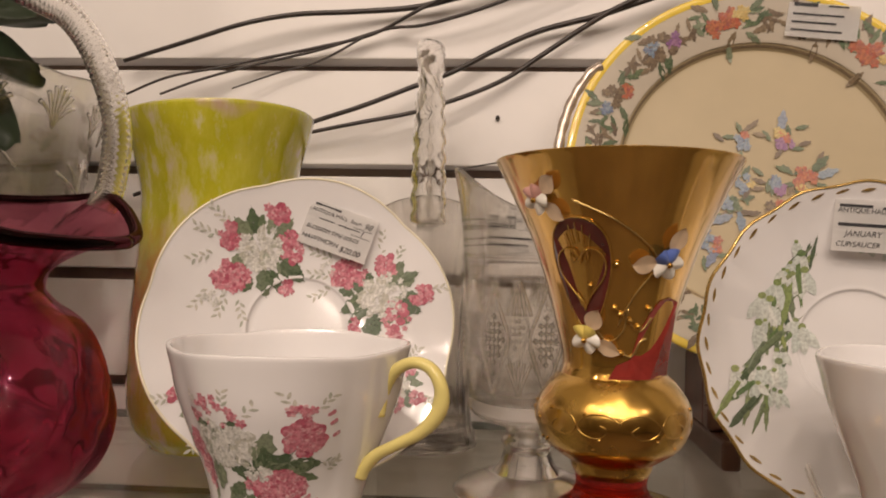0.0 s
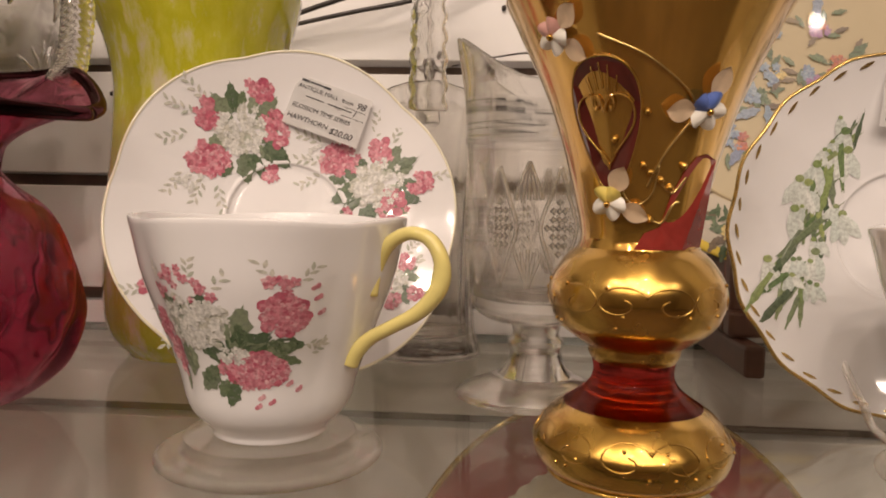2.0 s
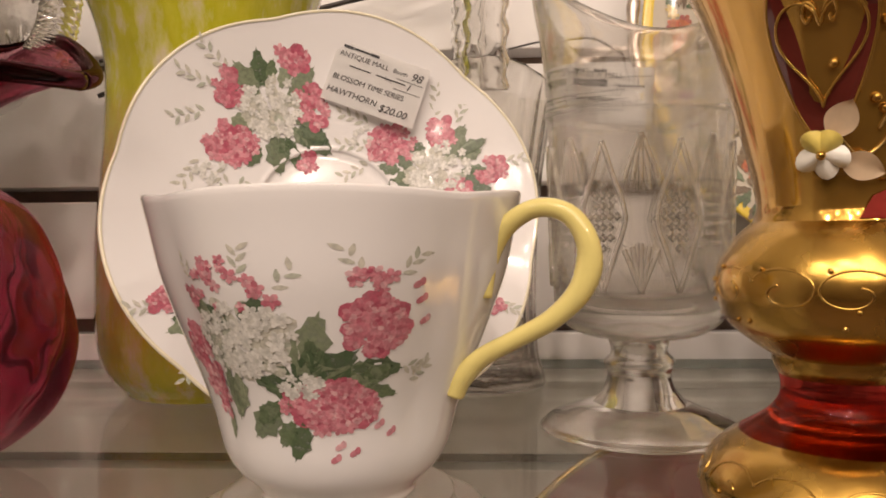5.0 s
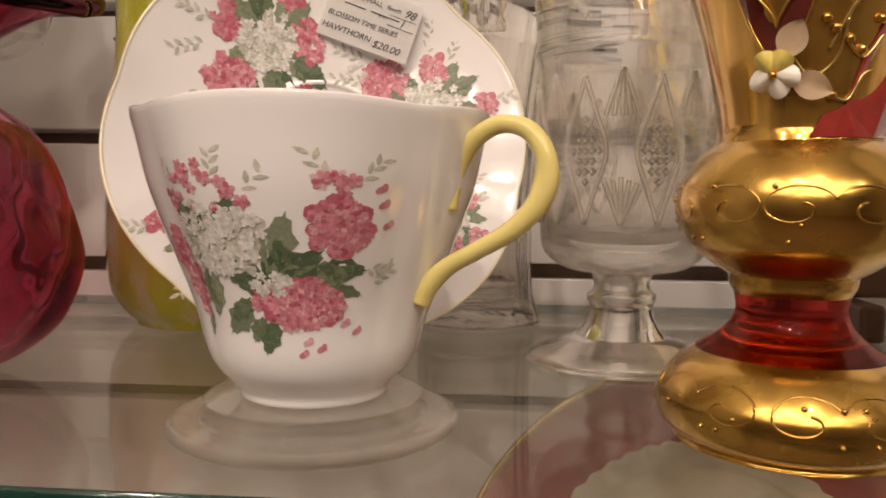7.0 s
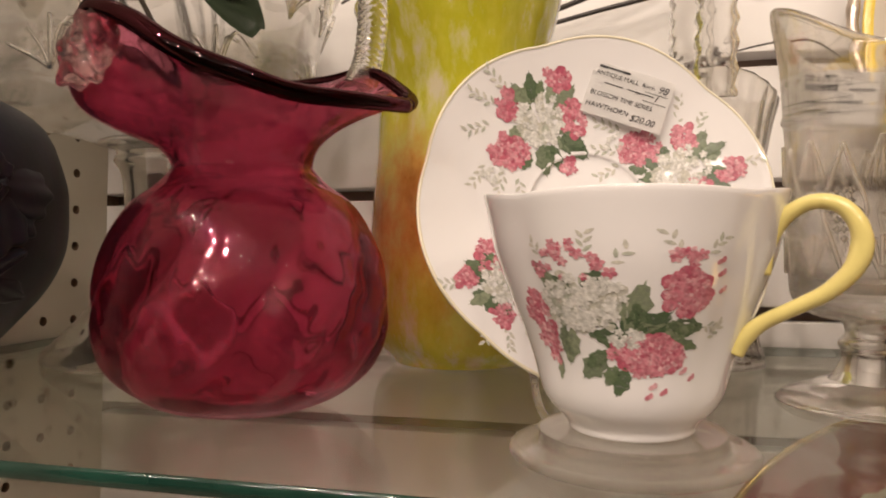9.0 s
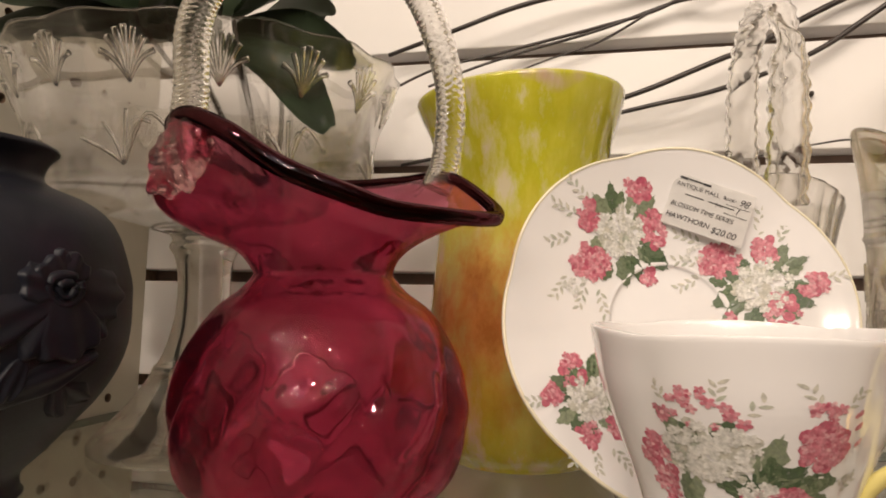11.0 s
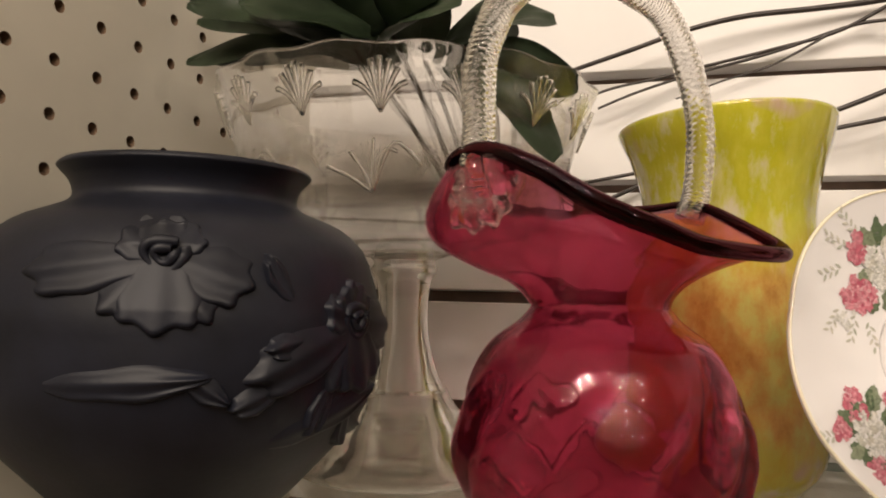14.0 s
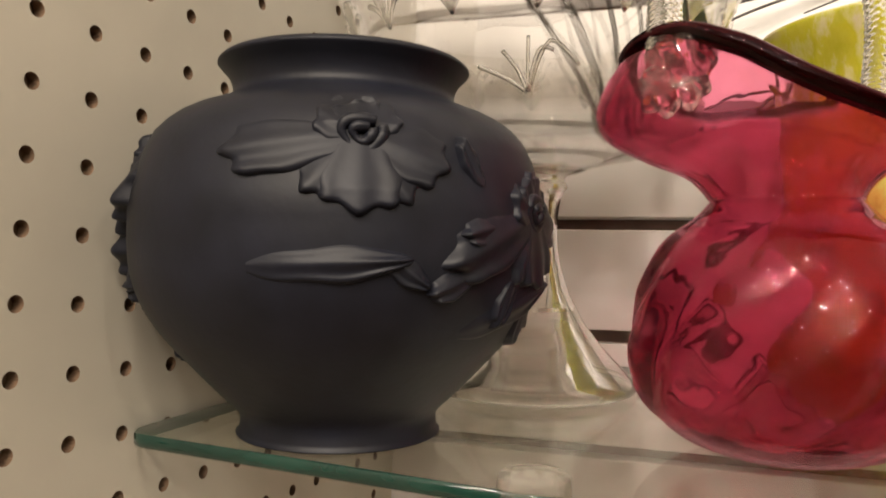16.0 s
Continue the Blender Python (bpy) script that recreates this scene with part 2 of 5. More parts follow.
def shelf_glass():
    m, t, b = mat("shelf_float_glass")
    t.nodes.remove(b)
    tr = node(t, "ShaderNodeBsdfTransparent", Color=(0.94, 0.95, 0.925, 1))
    gl = node(t, "ShaderNodeBsdfGlossy", Color=(0.95, 1.0, 0.96, 1))
    t.links.new(ramp(t, noise_tex(t, 30, 4), (0.35, (0.015,) * 3), (0.75, (0.09,) * 3)), gl.inputs["Roughness"])
    mx = t.nodes.new("ShaderNodeMixShader")
    t.links.new(sheen(t, 0.03, 6.0), mx.inputs[0])
    t.links.new(tr.outputs[0], mx.inputs[1])
    t.links.new(gl.outputs[0], mx.inputs[2])
    dust = node(t, "ShaderNodeBsdfDiffuse", Color=(0.62, 0.56, 0.48, 1))
    m2 = t.nodes.new("ShaderNodeMixShader")
    t.links.new(ramp(t, noise_tex(t, 16, 5, 0.65), (0.3, (0.015,) * 3), (0.8, (0.05,) * 3)), m2.inputs[0])
    t.links.new(mx.outputs[0], m2.inputs[1])
    t.links.new(dust.outputs[0], m2.inputs[2])
    t.links.new(m2.outputs[0], t.nodes["Material Output"].inputs["Surface"])
    return m


SHELF_GLASS = shelf_glass()
SHELF_EDGE = plain("green_glass_edge", (0.008, 0.036, 0.026), 0.12, vary=0.35, scale=30, bump_amount=0.05, coat=0.5)


# The slatted wall and the pegboard lean back a little against the level shelf.
LEAN_BACK = Matrix.Translation((0, 0.3, 1.034)) @ pose(0, 0, 0, -3.5) @ Matrix.Translation((0, -0.3, -1.034))


# ---- mesh helpers ----
def finish(bm, name, material, smooth=True):
    me = bpy.data.meshes.new(name)
    bm.normal_update()
    bm.to_mesh(me)
    bm.free()
    for mm in (material if isinstance(material, (list, tuple)) else [material]):
        me.materials.append(mm)
    if smooth:
        me.polygons.foreach_set("use_smooth", [True] * len(me.polygons))
    return me


def part(name, bm, material, parent=None, label="", smooth=True):
    ob = new(name, finish(bm, name, material, smooth))
    if name.endswith("_print"):
        tagged(ob, kind="stuff")
    if parent:
        ob.parent = parent
    if label:
        tagged(ob, label)
    return ob


def thing(name, at, label, category, turn=0.0, group="", kind=""):
    e = new(name)
    e.empty_display_size = 0.01
    e.matrix_basis = pose(*at, 0, 0, turn)
    return tagged(e, label, category, group, kind)


def grid_bm(nu, nv, fn, wrap_u=True, wrap_v=False, bm=None):
    """A sheet of quads over fn(u, v), u and v from 0 to 1."""
    bm = bm or bmesh.new()
    cu, cv = (nu if wrap_u else nu + 1), (nv if wrap_v else nv + 1)
    vs = [[bm.verts.new(fn(i / nu, j / nv)) for i in range(cu)] for j in range(cv)]
    for j in range(nv):
        for i in range(nu):
            a, b = vs[j][i], vs[j][(i + 1) % cu]
            c, d = vs[(j + 1) % cv][(i + 1) % cu], vs[(j + 1) % cv][i]
            bm.faces.new((a, b, c, d))
    return bm


def spline(pts, t):
    """Catmull-Rom through the points (tuples of any length), t from 0 to 1."""
    n = len(pts) - 1
    s = min(max(t, 0), 1) * n
    i = min(int(s), n - 1)
    f = s - i
    p = [pts[max(0, i - 1)], pts[i], pts[i + 1], pts[min(n, i + 2)]]
    return tuple(0.5 * (2 * b + (c - a) * f + (2 * a - 5 * b + 4 * c - d) * f * f + (3 * b - a - 3 * c + d) * f ** 3) for a, b, c, d in zip(*p))


def around(vals, deg):
    """Smooth periodic reading of [(degrees, value...)]."""
    deg %= 360
    ks = [v[0] for v in vals]
    n = len(vals)
    for i in range(n):
        a, b = ks[i], ks[(i + 1) % n] + (360 if i == n - 1 else 0)
        d = deg + (360 if deg < a and i == n - 1 else 0)
        if a <= d <= b:
            f = (d - a) / (b - a)
            p = [vals[(i + k) % n][1:] for k in (-1, 0, 1, 2)]
            return tuple(0.5 * (2 * q + (r - o) * f + (2 * o - 5 * q + 4 * r - s) * f * f + (3 * q - o - 3 * r + s) * f ** 3) for o, q, r, s in zip(*p))
    return vals[0][1:]


def lathe(profile, segs=64, steps=None, shape=None, bm=None):
    """A turned form: profile [(r, z)] smoothed; shape(r, z, angle) may change a point."""
    steps = steps or len(profile) * 4

    def fn(u, v):
        r, z = spline(profile, v)
        a = u * TAU
        if shape:
            r, z = shape(r, z, a)
        return (max(r, 0.0) * math.cos(a), max(r, 0.0) * math.sin(a), z)
    return grid_bm(segs, steps, fn, bm=bm)


def shell(profile, wall, floor, segs=64, steps=None, shape=None):
    """Outer profile from foot to rim, then back down inside at the wall's thickness to the inner floor: one closed form."""
    inner = [(max(r - wall, 0.001), z) for r, z in reversed(profile) if z > floor]
    full = [(0.0005, profile[0][1])] + list(profile) + [((profile[-1][0] + inner[0][0]) / 2, profile[-1][1] + wall * 0.4)] + inner + [(inner[-1][0] * 0.6, floor), (0.0005, floor)]
    return lathe(full, segs, steps or len(full) * 3, shape)


def tube(pts, radius, segs=10, steps=60, bm=None, flat=1.0, twist=0.0, ripple=0.0, ripples=0):
    """A rod along a smooth line; radius is a number or a function of t."""
    bm = bm or bmesh.new()
    ps = [Vector(spline(pts, i / steps)) for i in range(steps + 1)]
    up = Vector((0.12, 0.31, 0.94)).normalized()
    rings = []
    for i, p in enumerate(ps):
        d = (ps[min(i + 1, steps)] - ps[max(i - 1, 0)]).normalized()
        s = d.cross(up)
        s = s.normalized() if s.length > 1e-4 else Vector((1, 0, 0))
        w = s.cross(d)
        t = i / steps
        r = radius(t) if callable(radius) else radius
        ring = []
        for k in range(segs):
            a = k / segs * TAU
            rr = r * (1 + ripple * math.sin(ripples * a + twist * t * TAU)) if ripple else r
            ring.append(bm.verts.new(p + s * math.cos(a) * rr + w * math.sin(a) * rr * flat))
        rings.append(ring)
    for i in range(steps):
        for k in range(segs):
            bm.faces.new((rings[i][k], rings[i][(k + 1) % segs], rings[i + 1][(k + 1) % segs], rings[i + 1][k]))
    bm.faces.new(list(reversed(rings[0])))
    bm.faces.new(rings[-1])
    return bm


def box(bm, x0, x1, y0, y1, z0, z1, bevel=0.0):
    made = bmesh.ops.create_cube(bm, size=1.0)
    for v in made["verts"]:
        v.co = Vector((x0 + (v.co.x + 0.5) * (x1 - x0), y0 + (v.co.y + 0.5) * (y1 - y0), z0 + (v.co.z + 0.5) * (z1 - z0)))
    if bevel:
        es = list({e for v in made["verts"] for e in v.link_edges})
        bmesh.ops.bevel(bm, geom=es, offset=bevel, segments=2, affect="EDGES", profile=0.5)
    return bm


# ---- printed motifs laid on a surface ----
def petal(bm, surf, u, v, ru, rv, ang, lift, sides=8, tip=0.0):
    """One small printed patch at (u, v) of a surface; tip > 0 draws it out to a point."""
    c, s = math.cos(ang), math.sin(ang)
    vs = []
    for k in range(sides):
        a = k / sides * TAU
        x, y = math.cos(a) * ru, math.sin(a) * rv
        if tip:
            y *= (1 - tip * abs(math.cos(a)) ** 2) if math.cos(a) > 0 else (1 - 0.5 * tip * abs(math.cos(a)) ** 2)
        if sides >= 16 and k % 2:
            x, y = x * 0.86, y * 0.72
        vs.append(bm.verts.new(surf(u + c * x - s * y, v + s * x + c * y, 0.00008 + lift * 0.4)))
    bm.faces.new(vs)


def florets(bm, surf, u, v, spread, n, size, lift, rnd, squash=1.0):
    """A head of many five-petalled florets."""
    for i in range(n):
        a, d = rnd.uniform(0, TAU), spread * math.sqrt(rnd.random())
        cu, cv = u + d * math.cos(a), v + d * math.sin(a) * squash
        tw, sz = rnd.uniform(0, TAU), size * rnd.uniform(0.62, 1.02)
        for k in range(5):
            b = tw + k * TAU / 5
            petal(bm, surf, cu + math.cos(b) * sz * 0.6, cv + math.sin(b) * sz * 0.6, sz * 0.55, sz * 0.42, b, lift + 0.00006 * (i % 5) + rnd.uniform(0, 0.00005), 6)


def leaves_print(bm, surf, items, lift, rnd):
    for u, v, length, width, deg in items:
        petal(bm, surf, u, v, length / 2, width / 2, radians(deg), lift + rnd.uniform(0, 0.00008), 18, 0.75)


def spray(bm, surf, u, v, deg, length, rnd, lift, n=6, leaf=0.0035):
    """A fine sprig: small leaves in pairs along a line."""
    d = radians(deg)
    for i in range(n):
        f = i / (n - 1)
        x, y = u + math.cos(d) * length * f, v + math.sin(d) * length * f
        sd = 1 if i % 2 else -1
        b = d + sd * rnd.uniform(0.5, 0.9)
        petal(bm, surf, x + math.cos(b) * leaf * 0.5, y + math.sin(b) * leaf * 0.5, leaf * 0.5, leaf * 0.2, b, lift, 8, 0.7)


def words(text, size, at, parent, material, name="writing", slant=0.0, label=""):
    """Lettering in the built-in font as a thin mesh, lying on a tag."""
    cu = bpy.data.curves.new(name, "FONT")
    cu.body, cu.size, cu.shear, cu.align_x, cu.align_y = text, size, slant, "LEFT", "BOTTOM"
    tmp = bpy.data.objects.new(name, cu)
    scene.collection.objects.link(tmp)
    me = bpy.data.meshes.new_from_object(tmp.evaluated_get(bpy.context.evaluated_depsgraph_get()))
    bpy.data.objects.remove(tmp)
    bpy.data.curves.remove(cu)
    me.materials.clear()
    me.materials.append(material)
    ob = new(name, me)
    ob.parent = parent
    ob.matrix_basis = Matrix.Translation(at)
    if label:
        tagged(ob, label)
    return ob


def bars(bm, rows):
    """Unreadable writing: flat bars (x, y, width, height) just above the paper."""
    for x, y, w, h in rows:
        vs = [bm.verts.new(p) for p in ((x, y, 0.00035), (x + w, y, 0.00035), (x + w, y + h, 0.00035), (x, y + h, 0.00035))]
        bm.faces.new(vs)
    return bm


def tag_sheet(name, w, h, matrix, label, bend=0.0):
    """A small paper price tag; x right, y up, facing z."""
    t = thing(name, (0, 0, 0), label, "price tag")
    t.matrix_basis = matrix
    bm = grid_bm(8, 4, lambda u, v: ((u - 0.5) * w, (v - 0.5) * h, 0.00012 - bend * ((u - 0.5) ** 2)), wrap_u=False)
    bmesh.ops.solidify(bm, geom=bm.faces[:], thickness=0.00012)
    part("paper", bm, PAPER, t, smooth=False)
    return t


# ---- the room and the display bay ----
def structure(name, bm, material, label="", smooth=False):
    ob = part(name, bm, material, None, label, smooth)
    return tagged(ob, kind="structure")


structure("floor", box(bmesh.new(), -3, 3, -3.2, 0.9, -0.1, 0.0), ROOM_FLOOR, "dark brown shop floor")
structure("ceiling", box(bmesh.new(), -3, 3, -3.2, 0.9, 2.6, 2.7), ROOM_CEIL, "dull cream shop ceiling")
structure("wall_south", box(bmesh.new(), -3, 3, -3.3, -3.2, 0, 2.6), ROOM_WALL, "plain beige shop wall")
structure("wall_west", box(bmesh.new(), -3.1, -3, -3.2, 0.9, 0, 2.6), ROOM_WALL, "plain beige shop wall")
structure("wall_east", box(bmesh.new(), 3, 3.1, -3.2, 0.9, 0, 2.6), ROOM_WALL, "plain beige shop wall")
structure("wall_north", box(bmesh.new(), -3, 3, 0.9, 1.0, 0, 2.6), ROOM_WALL, "plain beige shop wall")
# Recess sheet behind the boards, coloured dark as the grooves' shade.
wall_back = structure("wall_display", box(bmesh.new(), -1.4, 1.6, WALL + 0.019, WALL + 0.06, 0.25, 2.3), SLOT_SHADE, "white slatted display wall with groove shade coloured brown")
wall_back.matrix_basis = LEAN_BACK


def slat(z0, z1):
    """One horizontal board of the slatted wall, with its rounded front edges and the lip behind the groove."""
    bm = bmesh.new()
    box(bm, -1.4, 1.6, WALL, WALL + 0.0185, z0, z1, 0.0009)
    return bm


SLOT_H = 0.0085
for k in range(-4, 8):
    hi, lo = SLOT0 - (k - 1) * PITCH - PITCH - SLOT_H / 2, SLOT0 - k * PITCH - PITCH + SLOT_H / 2
    part("board", slat(lo, hi), WALL_WHITE, wall_back, smooth=False)
part("board", slat(SLOT0 + 4 * PITCH + SLOT_H / 2, 2.299), WALL_WHITE, wall_back, smooth=False)
part("board", slat(0.251, SLOT0 - 8 * PITCH - SLOT_H / 2), WALL_WHITE, wall_back, smooth=False)

# pegboard side panel: square cells, each with a round hole right through
PX, PY, PZ, STEP = -0.4630, 0.1758, 1.1787, 0.0254
SKEW = 0.0018 / STEP


def peg_x(y):
    return PX + SKEW * (y - PY - 3 * STEP)


def pegboard():
    bm = bmesh.new()
    n, hole, half, th = 16, 0.0031, STEP / 2, 0.005
    inner, outer = [], []
    for k in range(n):
        a = (k + 0.5) / n * TAU
        c, s = math.cos(a), math.sin(a)
        m = max(abs(c), abs(s))
        inner.append((c * hole, s * hole))
        outer.append((c / m * half, s / m * half))
    outer = [(max(-half, min(half, a)), max(-half, min(half, b))) for a, b in outer]
    for i in range(-8, 13):
        for j in range(-10, 14):
            cy, cz = PY + STEP * i, PZ - STEP * j
            q = [bm.verts.new((peg_x(cy + a), cy + a, cz + b)) for a, b in outer]
            r = [bm.verts.new((peg_x(cy + a), cy + a, cz + b)) for a, b in inner]
            d = [bm.verts.new((peg_x(cy + a) - th, cy + a, cz + b)) for a, b in inner]
            for k in range(n):
                m = (k + 1) % n
                bm.faces.new((q[k], q[m], r[m], r[k]))
                f = bm.faces.new((r[k], r[m], d[m], d[k]))
                f.material_index = 1
            for k in (1, 5, 9, 13):
                corner = [(half, half), (-half, half), (-half, -half), (half, -half)][(k - 1) // 4]
                w = bm.verts.new((peg_x(cy + corner[0]), cy + corner[0], cz + corner[1]))
                bm.faces.new((q[k], w, q[k + 1]))
    bmesh.ops.remove_doubles(bm, verts=bm.verts[:], dist=0.00005)
    return bm


peg = part("wall_side_pegboard", pegboard(), [PEG_CREAM, HOLE_SHADE], None, "cream pegboard side panel with round holes shaded brown", smooth=False)
tagged(peg, kind="structure")
peg.matrix_basis = LEAN_BACK


def strip(y0, y1, z0, z1, back, front):
    bm = bmesh.new()
    vs = [bm.verts.new((peg_x(y) - d, y, z)) for d in (front, back) for y in (y0, y1) for z in (z0, z1)]
    for f in ((0, 1, 3, 2), (4, 6, 7, 5), (0, 2, 6, 4), (1, 5, 7, 3), (0, 4, 5, 1), (2, 3, 7, 6)):
        bm.faces.new([vs[i] for i in f])
    return bm


PB0, PB1 = PY - 8.5 * STEP, PY + 12.5 * STEP
PT0, PT1 = PZ - 13.5 * STEP, PZ + 10.5 * STEP
# Added board: its brown gives the dark gap seen through the holes.
backing = structure("wall_side_backing", strip(PB0, WALL + 0.018, 0.25, 2.3, 0.02, 0.0052), HOLE_SHADE, "brown board added behind the pegboard as its dark gap")
backing.matrix_basis = LEAN_BACK
for y0, y1, z0, z1 in ((PB1, WALL - 0.0005, PT0, PT1), (PB0, WALL - 0.0005, PT1, 2.299), (PB0, WALL - 0.0005, 0.251, PT0)):
    part("board", strip(y0, y1, z0, z1, 0.005, 0.0), PEG_CREAM, peg, smooth=False)
structure("wall_side_east", box(bmesh.new(), 0.95, 0.97, -0.05, 0.44, 0, 2.6), PEG_CREAM, "plain cream side panel of the display bay")

# ---- glass shelf ----
shelf = thing("glass_shelf", (0, 0, SZ), "clear float glass shelf with green polished front edge", "shelf")
SX0, SX1, SY0, SY1, ST = -0.4615, 0.93, 0.2262, 0.5060, 0.0058


def shelf_sheet():
    bm = bmesh.new()
    rad, pts = 0.012, []
    for cx, cy, a0 in ((SX1 - rad, SY0 + rad, -90), (SX1 - rad, SY1 - rad, 0), (SX0 + rad, SY1 - rad, 90), (SX0 + rad, SY0 + rad, 180)):
        for k in range(7):
            a = radians(a0 + 15 * k)
            pts.append((cx + rad * math.cos(a), cy + rad * math.sin(a)))
    pts += [(x, SY0) for x in (-0.42, -0.39, -0.36, -0.33, -0.30, -0.27, -0.22, -0.1, 0.2)]
    pts = [(x, y + (0.012 * max(0.0, -0.08 - x) + 0.105 * max(0.0, -0.30 - x)) * (1 - (y - SY0) / (SY1 - SY0))) for x, y in pts]
    pts = [(x + max(0.0, min(1.0, (0.2 - x) / 0.5)) * 0.0195 * (y - SY0) / (SY1 - SY0), y) for x, y in pts]
    top = [bm.verts.new((x, y, -0.0003)) for x, y in pts]
    mid = [bm.verts.new((x, y, -ST)) for x, y in pts]
    bm.faces.new(top)
    bm.faces.new(list(reversed(mid)))
    n = len(pts)
    lip = bmesh.new()
    ring = []
    for z, grow in ((-0.0004, -0.0008), (-0.0012, 0.0002), (-ST + 0.0008, 0.0002), (-ST + 0.0001, -0.0008)):
        row = []
        for i, (x, y) in enumerate(pts):
            ax, ay = pts[i - 1]
            bx, by = pts[(i + 1) % n]
            nx, ny = by - ay, ax - bx
            m = math.hypot(nx, ny)
            row.append(lip.verts.new((x + nx / m * grow, y + ny / m * grow, z)))
        ring.append(row)
    for a, b in zip(ring, ring[1:]):
        for i in range(n):
            lip.faces.new((a[i], a[(i + 1) % n], b[(i + 1) % n], b[i]))
    return bm, lip


sheet, lip = shelf_sheet()
pane = part("pane", sheet, SHELF_GLASS, shelf, smooth=False)
pane.visible_shadow = False
part("polished_edge", lip, SHELF_EDGE, shelf, "dark green polished glass edge")


lower = thing("glass_shelf", (0, 0, 0.7985), "clear float glass shelf below, with green polished front edge", "shelf")
sheet, lip = shelf_sheet()
part("pane", sheet, SHELF_GLASS, lower, smooth=False).visible_shadow = False
part("polished_edge", lip, SHELF_EDGE, lower, "dark green polished glass edge")


# ---- teacup, saucer and stand with pink blossoms ----
CUP_PROFILE = [(0.0150, 0.0), (0.0182, 0.0006), (0.0190, 0.0026), (0.0210, 0.0050), (0.0242, 0.0084), (0.0264, 0.0130), (0.0281, 0.0205), (0.0306, 0.0285), (0.0336, 0.0360), (0.0370, 0.0450), (0.0397, 0.0530), (0.0418, 0.0625), (0.0432, 0.0690)]


def flutes(a, n, at):
    """0.0 in the n creases, rising to 1.0 over the rounded panels between them."""
    return math.sqrt(math.sin(n / 2 * (a - radians(at))) ** 2 + 0.004) - 0.063


def cup_lobes(r, z, a):
    k = min(max((z - 0.005) / 0.02, 0), 1) * (1 - 0.45 * min(max((z - 0.05) / 0.02, 0), 1))
    s = flutes(a, 4, 65)
    return r * (1 + 0.075 * k * (s - 0.66)), z + 0.0012 * max(0, (z - 0.05) / 0.017) * (s - 0.6)


def cup_surface(profile, lobes):
    """Maps (arc metres round the cup from the front, height) to a place just outside the outer wall."""
    def surf(u, v, lift):
        a = -math.pi / 2 + u / 0.036
        for (r0, z0), (r1, z1) in zip(profile, profile[1:]):
            if z0 <= v <= z1 or (r1, z1) == profile[-1]:
                f = (v - z0) / max(z1 - z0, 1e-6)
                r = r0 + (r1 - r0) * f
                break
        r, _ = lobes(r, v, a)
        return Vector(((r + lift) * math.cos(a), (r + lift) * math.sin(a), v))
    return surf


def china_cup(name, at, turn, label, handle_material, handle_pts, foot_material):
    c = thing(name, at, label, "teacup", turn)
    part("bowl", shell(CUP_PROFILE, 0.0018, 0.005, 96, 84, cup_lobes), PORCELAIN, c)
    part("foot_line", lathe([(0.0176, 0.0003), (0.0181, 0.0007), (0.0182, 0.0013), (0.0178, 0.0017)], 64, 8), foot_material, c, "yellow line round the foot")
    part("handle", tube(handle_pts, lambda t: 0.0024 + 0.0005 * math.cos(t * TAU) ** 2, 14, 56, flat=0.85), handle_material, c, "curled loop handle")
    return c


HANDLE = [(0.0360, 0, 0.0470), (0.0375, 0, 0.0545), (0.0420, 0, 0.0620), (0.0490, 0, 0.0660), (0.0560, 0, 0.0645), (0.0600, 0, 0.0580), (0.0590, 0, 0.0500), (0.0530, 0, 0.0430), (0.0445, 0, 0.0380), (0.0365, 0, 0.0335), (0.0315, 0, 0.0285), (0.0294, 0, 0.0250)]
STAND_H = 0.0085
pink_cup = china_cup("teacup", (-0.0725, 0.2735, SZ + STAND_H), -20, "white china teacup with pink blossom print and yellow handle", YELLOW_GLAZE, HANDLE, YELLOW_GLAZE)


